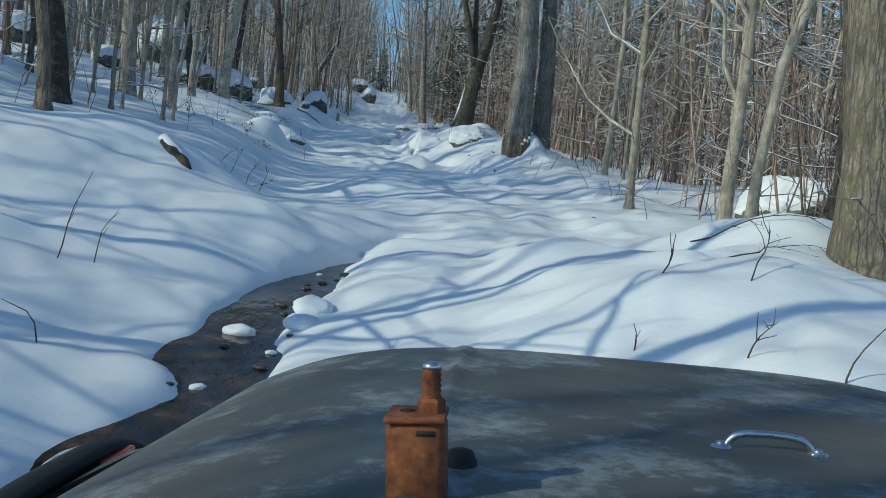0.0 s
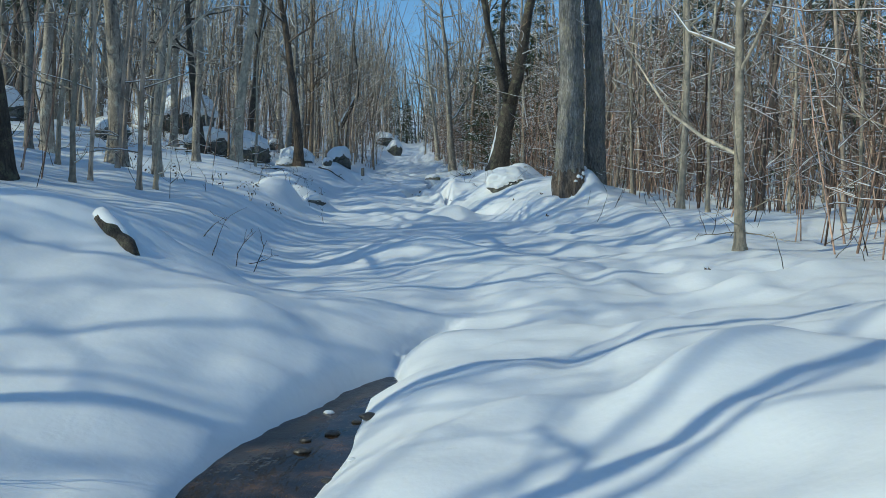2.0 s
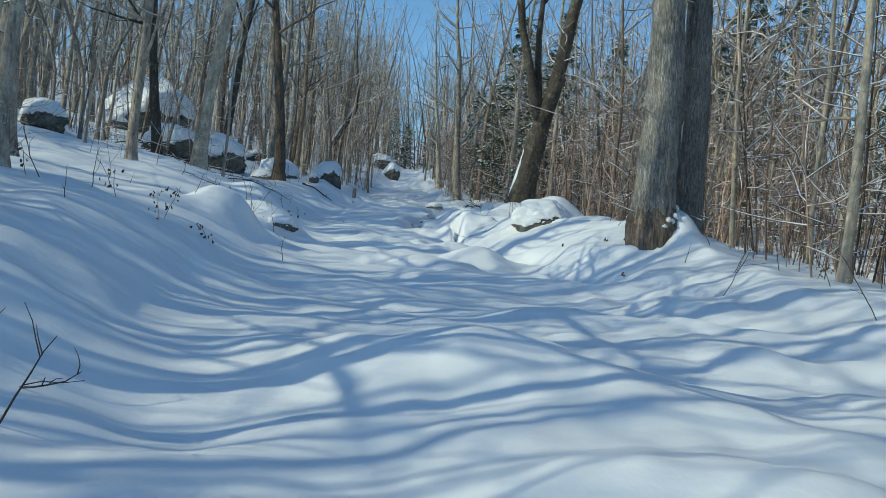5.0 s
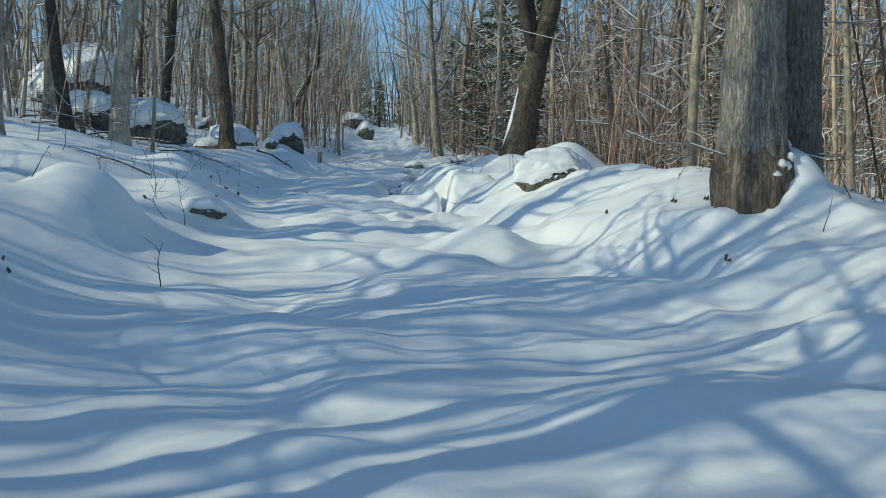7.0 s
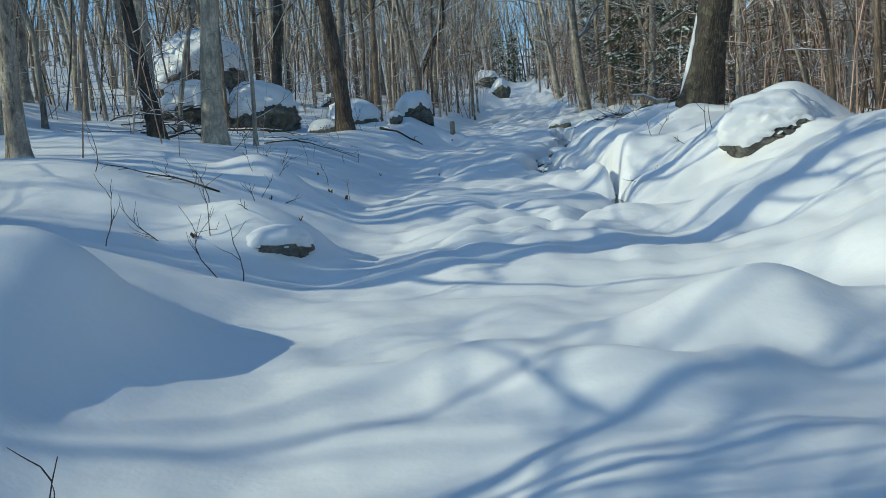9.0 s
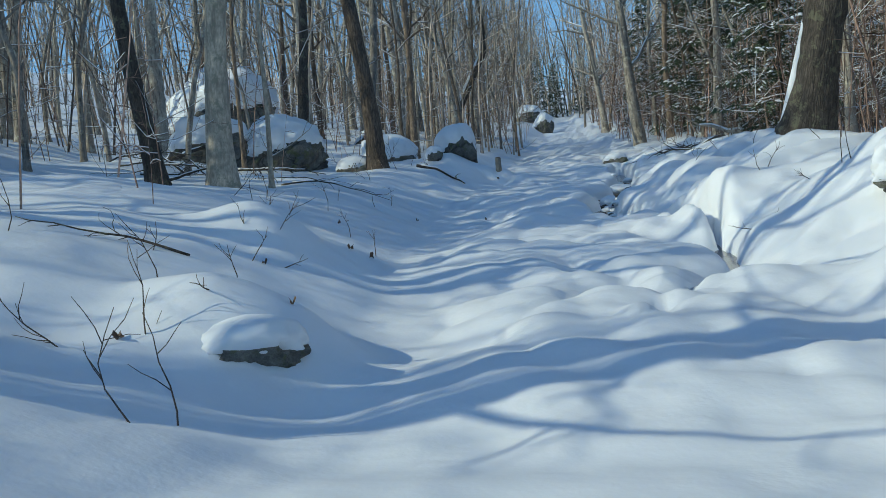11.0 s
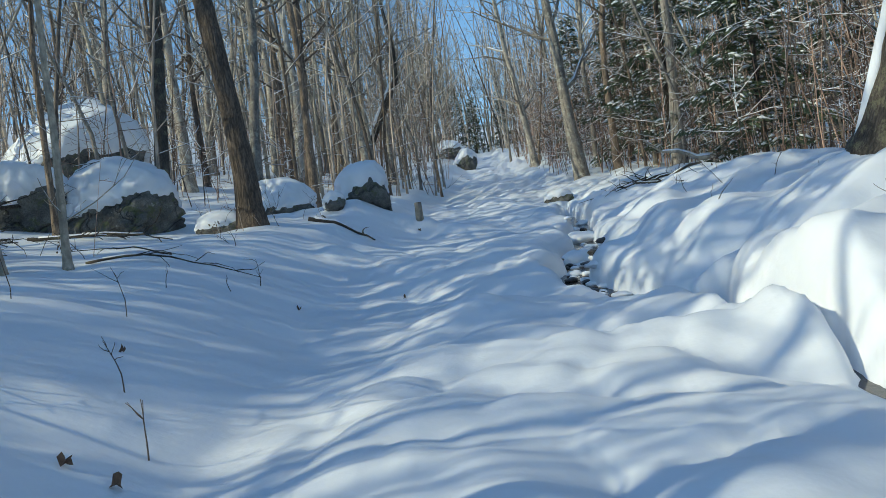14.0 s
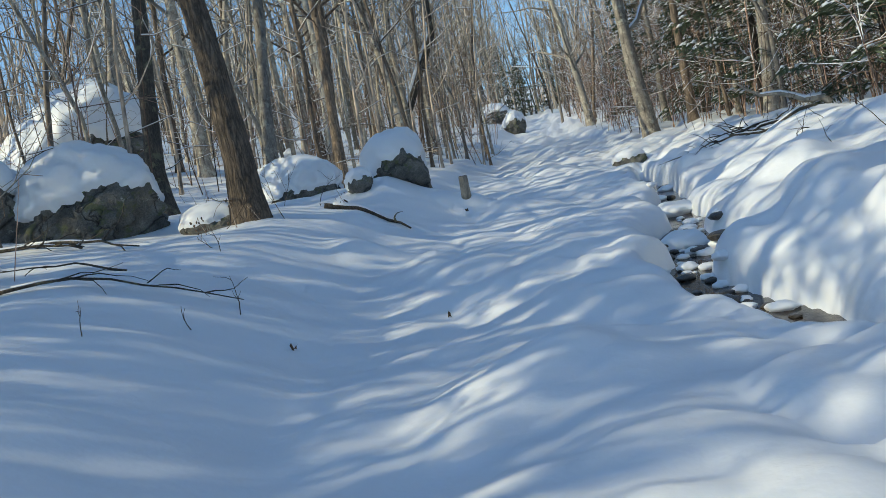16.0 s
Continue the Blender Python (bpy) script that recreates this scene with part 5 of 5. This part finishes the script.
def cap_bolt(name, p, r, parent, mat=STEEL):
    b = Build()
    turned(b, p, (0, 0, 1), [(0, r * 1.45), (0.003, r * 1.45), (0.0031, r * 1.05), (0.012, r), (0.015, r * 0.8)], 6)
    b2 = part(name, b, mat, parent, "", False)
    return b2


def truck_front():
    base = new("truck")
    hood = part("hood", shell(Build(), hood_place, 120, 60, 0.012), PAINT, base, "weathered dark grey hood with pale worn patches")
    # grab handle
    handle = Build()
    half = [(-0.070, -0.010), (-0.066, -0.006), (-0.062, -0.001), (-0.056, 0.006), (-0.049, 0.011), (-0.038, 0.014), (-0.020, 0.0155), (0.0, 0.016)]
    pts = [(0.515 + dx, 0.61, dz + 0.012 - 0.007 * dx / 0.1) for dx, dz in half + [(-dx, dz) for dx, dz in half[-2::-1]]]
    handle.tube(pts, [0.005 + 0.001 * math.sin(math.pi * k / 14) for k in range(15)], 12)
    grip = part("handle", handle, STEEL, hood, "bright steel grab handle")
    for x in (0.442, 0.588):
        f = Build()
        turned(f, (x, 0.61, -0.008 - 0.07 * (x - 0.515)), (0, 0, 1), [(0, 0.017), (0.010, 0.017), (0.013, 0.015), (0.0135, 0.008), (0.018, 0.007), (0.020, 0.004)], 14)
        part("handle_foot", f, STEEL, hood)
    # rubber stop
    part("rubber_stop", turned(Build(), (0.052, 0.40, -0.004), (0, 0, 1), [(0, 0.03), (0.008, 0.03), (0.010, 0.025), (0.04, 0.023), (0.052, 0.018), (0.056, 0.008)]), RUBBER, base, "black rubber stop")
    # rusty bracket and its bolt
    bracket = part("bracket", block(Build(), (-0.026, 0.242, 0.004), (0.044, 0.312, 0.122)), RUST, base, "rusty square steel post")
    part("bracket_top", block(Build(), (-0.027, 0.241, 0.122), (0.045, 0.314, 0.128)), RUST, bracket)
    # black disc and bar on the steel stand for the openings' inner shade
    part("hole", turned(Build(), (-0.004, 0.285, 0.1275), (0, 0, 1), [(0, 0.010), (0.001, 0.010)], 16), RUBBER, bracket, "flat black disc for the shade in a bolt opening")
    part("slot", block(Build(), (0.012, 0.2405, 0.108), (0.034, 0.244, 0.114)), RUBBER, bracket)
    part("nut", turned(Build(), (0.026, 0.283, 0.128), (0, 0, 1), [(0, 0.017), (0.014, 0.017), (0.018, 0.013)], 6), RUST, bracket, "", False)
    thread = [(k * 0.0032, 0.0115 + (0.001 if k % 2 else -0.001)) for k in range(12)]
    part("threaded_bolt", turned(Build(), (0.026, 0.283, 0.144), (0, 0, 1), thread + [(0.038, 0.009)], 14), RUST, bracket, "rusty threaded bolt with a bright tip")
    part("bolt_tip", turned(Build(), (0.026, 0.283, 0.180), (0, 0, 1), [(0, 0.0115), (0.006, 0.0105), (0.009, 0.006)], 14), STEEL, bracket)
    strap = Build()
    shell(strap, lambda u, v: ((2 * u - 1) * (0.075 - 0.035 * v), 0.045 + 0.22 * v, 0.010 + 0.002 * v), 6, 6, 0.006)
    strap = part("strap", strap, PAINT, base, "steel strap plate under the bracket")
    cap_bolt("strap_bolt", (-0.005, 0.222, 0.011), 0.014, strap)
    # hinge
    hinge = part("hinge", block(Build(), (-0.066, -0.004, 0.004), (0.066, 0.034, 0.010)), STEEL, base, "bright zinc-plated butt hinge")
    part("lower_leaf", block(Build(), (-0.07, -0.075, -0.004), (0.07, -0.014, 0.002)), STEEL, hinge)
    for x0, x1 in ((-0.066, -0.024), (-0.022, 0.034), (0.036, 0.066)):
        k = Build()
        k.tube([(x0, -0.009, 0.008), (x1, -0.009, 0.008)], [0.012, 0.012], 14)
        part("knuckle", k, STEEL, hinge)
    for x in (-0.038, 0.042):
        cap_bolt("bolt", (x, 0.055, 0.012), 0.015, hinge)
        cap_bolt("bolt", (x, -0.048, 0.002), 0.015, hinge)
    # cowl, firewall and body under the hood
    part("cowl", shell(Build(), lambda u, v: (0.42 + 1.15 * (2 * u - 1), -0.34 + 0.33 * v, -0.008 - crown_drop(2 * u - 1)), 40, 8, 0.02), PAINT, base, "weathered grey cowl below the windscreen")
    part("firewall", shell(Build(), lambda u, v: (0.42 + 1.12 * (2 * u - 1), -0.30 - 0.02 * v, -0.026 - crown_drop(2 * u - 1) - (0.95 - crown_drop(2 * u - 1)) * v), 40, 10, 0.014), PAINT, base, "weathered grey bulkhead panel")
    part("seal", shell(Build(), lambda u, v: (0.42 + 1.14 * (2 * u - 1), -0.012 + 0.026 * v, -0.014 - crown_drop(2 * u - 1)), 40, 2, 0.015), RUBBER, base, "black rubber seal along the hood's gap")
    for side in (-1, 1):
        part("side_panel", shell(Build(), lambda u, v: (0.42 + side * (1.13 - 0.20 * v), -0.30 + 1.70 * v, -crown_drop(side) - 0.015 - 0.7 * u), 6, 16, 0.012), PAINT, base)

        def over_wheel(v, s=side):
            k = 2 * v - 1
            return 0.80 + 0.5 * k, -0.10 - 0.2 * abs(k) ** 3.5 - 0.07 * (1 + s)

        def arch(u, v, s=side):
            y, z = over_wheel(v, s)
            return (0.42 + s * (0.92 + 0.21 * u), y, z - 0.035 * u ** 3 - 0.03 * (1 - u) ** 2)

        fender = part("fender", shell(Build(), arch, 12, 36, 0.015), PAINT, base)

        def lip(u, v, s=side):
            y, z = over_wheel(v, s)
            return (0.42 + s * (1.125 + 0.16 * u), y, z - 0.012 + 0.02 * math.sin(math.pi * min(1, u * 1.6)) - 0.15 * u ** 2.5)

        flare = part("flare", shell(Build(), lip, 12, 36, 0.02), RUBBER, fender, "black rubber wheel-arch flare")
        zl = -0.105 - 0.07 * (1 + side)
        part("marker_lamp", block(Build(), (0.42 + side * 1.118 - 0.009, 0.90, zl - 0.05), (0.42 + side * 1.118 + 0.009, 1.03, zl - 0.022)), AMBER, fender, "red-orange marker lamp")
        if side < 0:
            def frost(u, v):
                y, z = over_wheel(0.48 + 0.20 * v, -1)
                n = noise.noise(Vector((u * 3, v * 5, 1.7)))
                edge = math.sin(math.pi * u) * math.sin(math.pi * v)
                q = 0.35 + 0.35 * u + 0.1 * n
                return (0.42 - (1.125 + 0.16 * q), y + 0.02 * n, z - 0.012 + 0.02 * math.sin(math.pi * min(1, q * 1.6)) - 0.15 * q ** 2.5 - 0.006 + 0.024 * edge ** 0.5 * (0.8 + 0.5 * n))

            part("ice", shell(Build(), frost, 14, 20, 0.006), ICE, flare, "crust of grey ice on the flare")
        wheel = new("wheel")
        wheel.parent = base
        prof = [(-0.14, 0.34), (-0.15, 0.44), (-0.12, 0.485), (-0.04, 0.5), (0.04, 0.5), (0.12, 0.485), (0.15, 0.44), (0.14, 0.34)]
        part("tyre", turned(Build(), (0.42 + side * 1.05, 0.95, -0.80), (1, 0, 0), prof, 40), RUBBER, wheel)
        part("rim", turned(Build(), (0.42 + side * 1.05, 0.95, -0.80), (side, 0, 0), [(-0.12, 0.33), (0.142, 0.33), (0.13, 0.25), (0.07, 0.1), (0.115, 0.06), (0.12, 0.02)], 32), STEEL, wheel)
    part("grille_panel", shell(Build(), lambda u, v: (0.42 + 0.93 * (2 * u - 1), 1.40 + 0.03 * (1 - (2 * u - 1) ** 2), -0.13 - crown_drop(2 * u - 1) - 0.75 * v), 24, 8, 0.015), PAINT, base)
    part("bumper", block(Build(), (-0.45, 1.48, -1.0), (1.45, 1.56, -0.85)), RUBBER, base)
    base.matrix_world = Matrix(tuple((TRUCK[1][k], TRUCK[2][k], TRUCK[3][k], TRUCK[0][k]) for k in range(3)) + ((0, 0, 0, 1),)) @ Matrix.Scale(0.85, 4)
    return tagged(base, "old truck front with weathered grey hood, deep in snow", "truck")


truck = truck_front()


def cowl_snow():
    """Snow lying on the cowl."""
    b = Build()
    n = 26
    rng = random.Random(2)

    def heap(u, v):
        x, y = 0.25 + 1.0 * u, -0.33 + 0.30 * v * (0.55 + 0.45 * math.sin(2.6 * u + 0.3)) * max(0.02, math.sin(math.pi * u)) ** 0.5
        h = 0.10 * max(0, math.sin(math.pi * u)) ** 0.8 * max(0, math.sin(math.pi * v)) ** 0.7
        k = (x - 0.42) / 1.15
        return (x, y, -0.006 - crown_drop(k) + h * (1 + 0.2 * noise.noise(Vector((x * 9, y * 9, 0)))))

    shell(b, heap, n, 12, 0.004)
    ob = new("snow_patch", b.mesh("snow_patch", SNOW))
    ob.matrix_world = truck.matrix_world.copy()
    return tagged(ob, "heap of wet snow lying on the truck's cowl", "snow")


cowl_snow()
for k, x in enumerate((-0.30, -0.27, -0.15, -0.11, 0.12, 0.18, 0.30, 0.44)):
    b = Build()
    b.tube([(x, -0.010, 0.004), (x + 0.012, -0.008, 0.008), (x + 0.026, -0.012, 0.003)], [0.004, 0.008, 0.003], 6)
    ob = new("leaf_scrap", b.mesh("leaf_scrap", LEAF))
    ob.matrix_world = truck.matrix_world @ Matrix.Translation((0, 0, -crown_drop((x - 0.42) / 1.15) - 0.008))
    tagged(ob, "scrap of dry brown leaf caught in the hood's gap", "leaf", "leaf scraps")
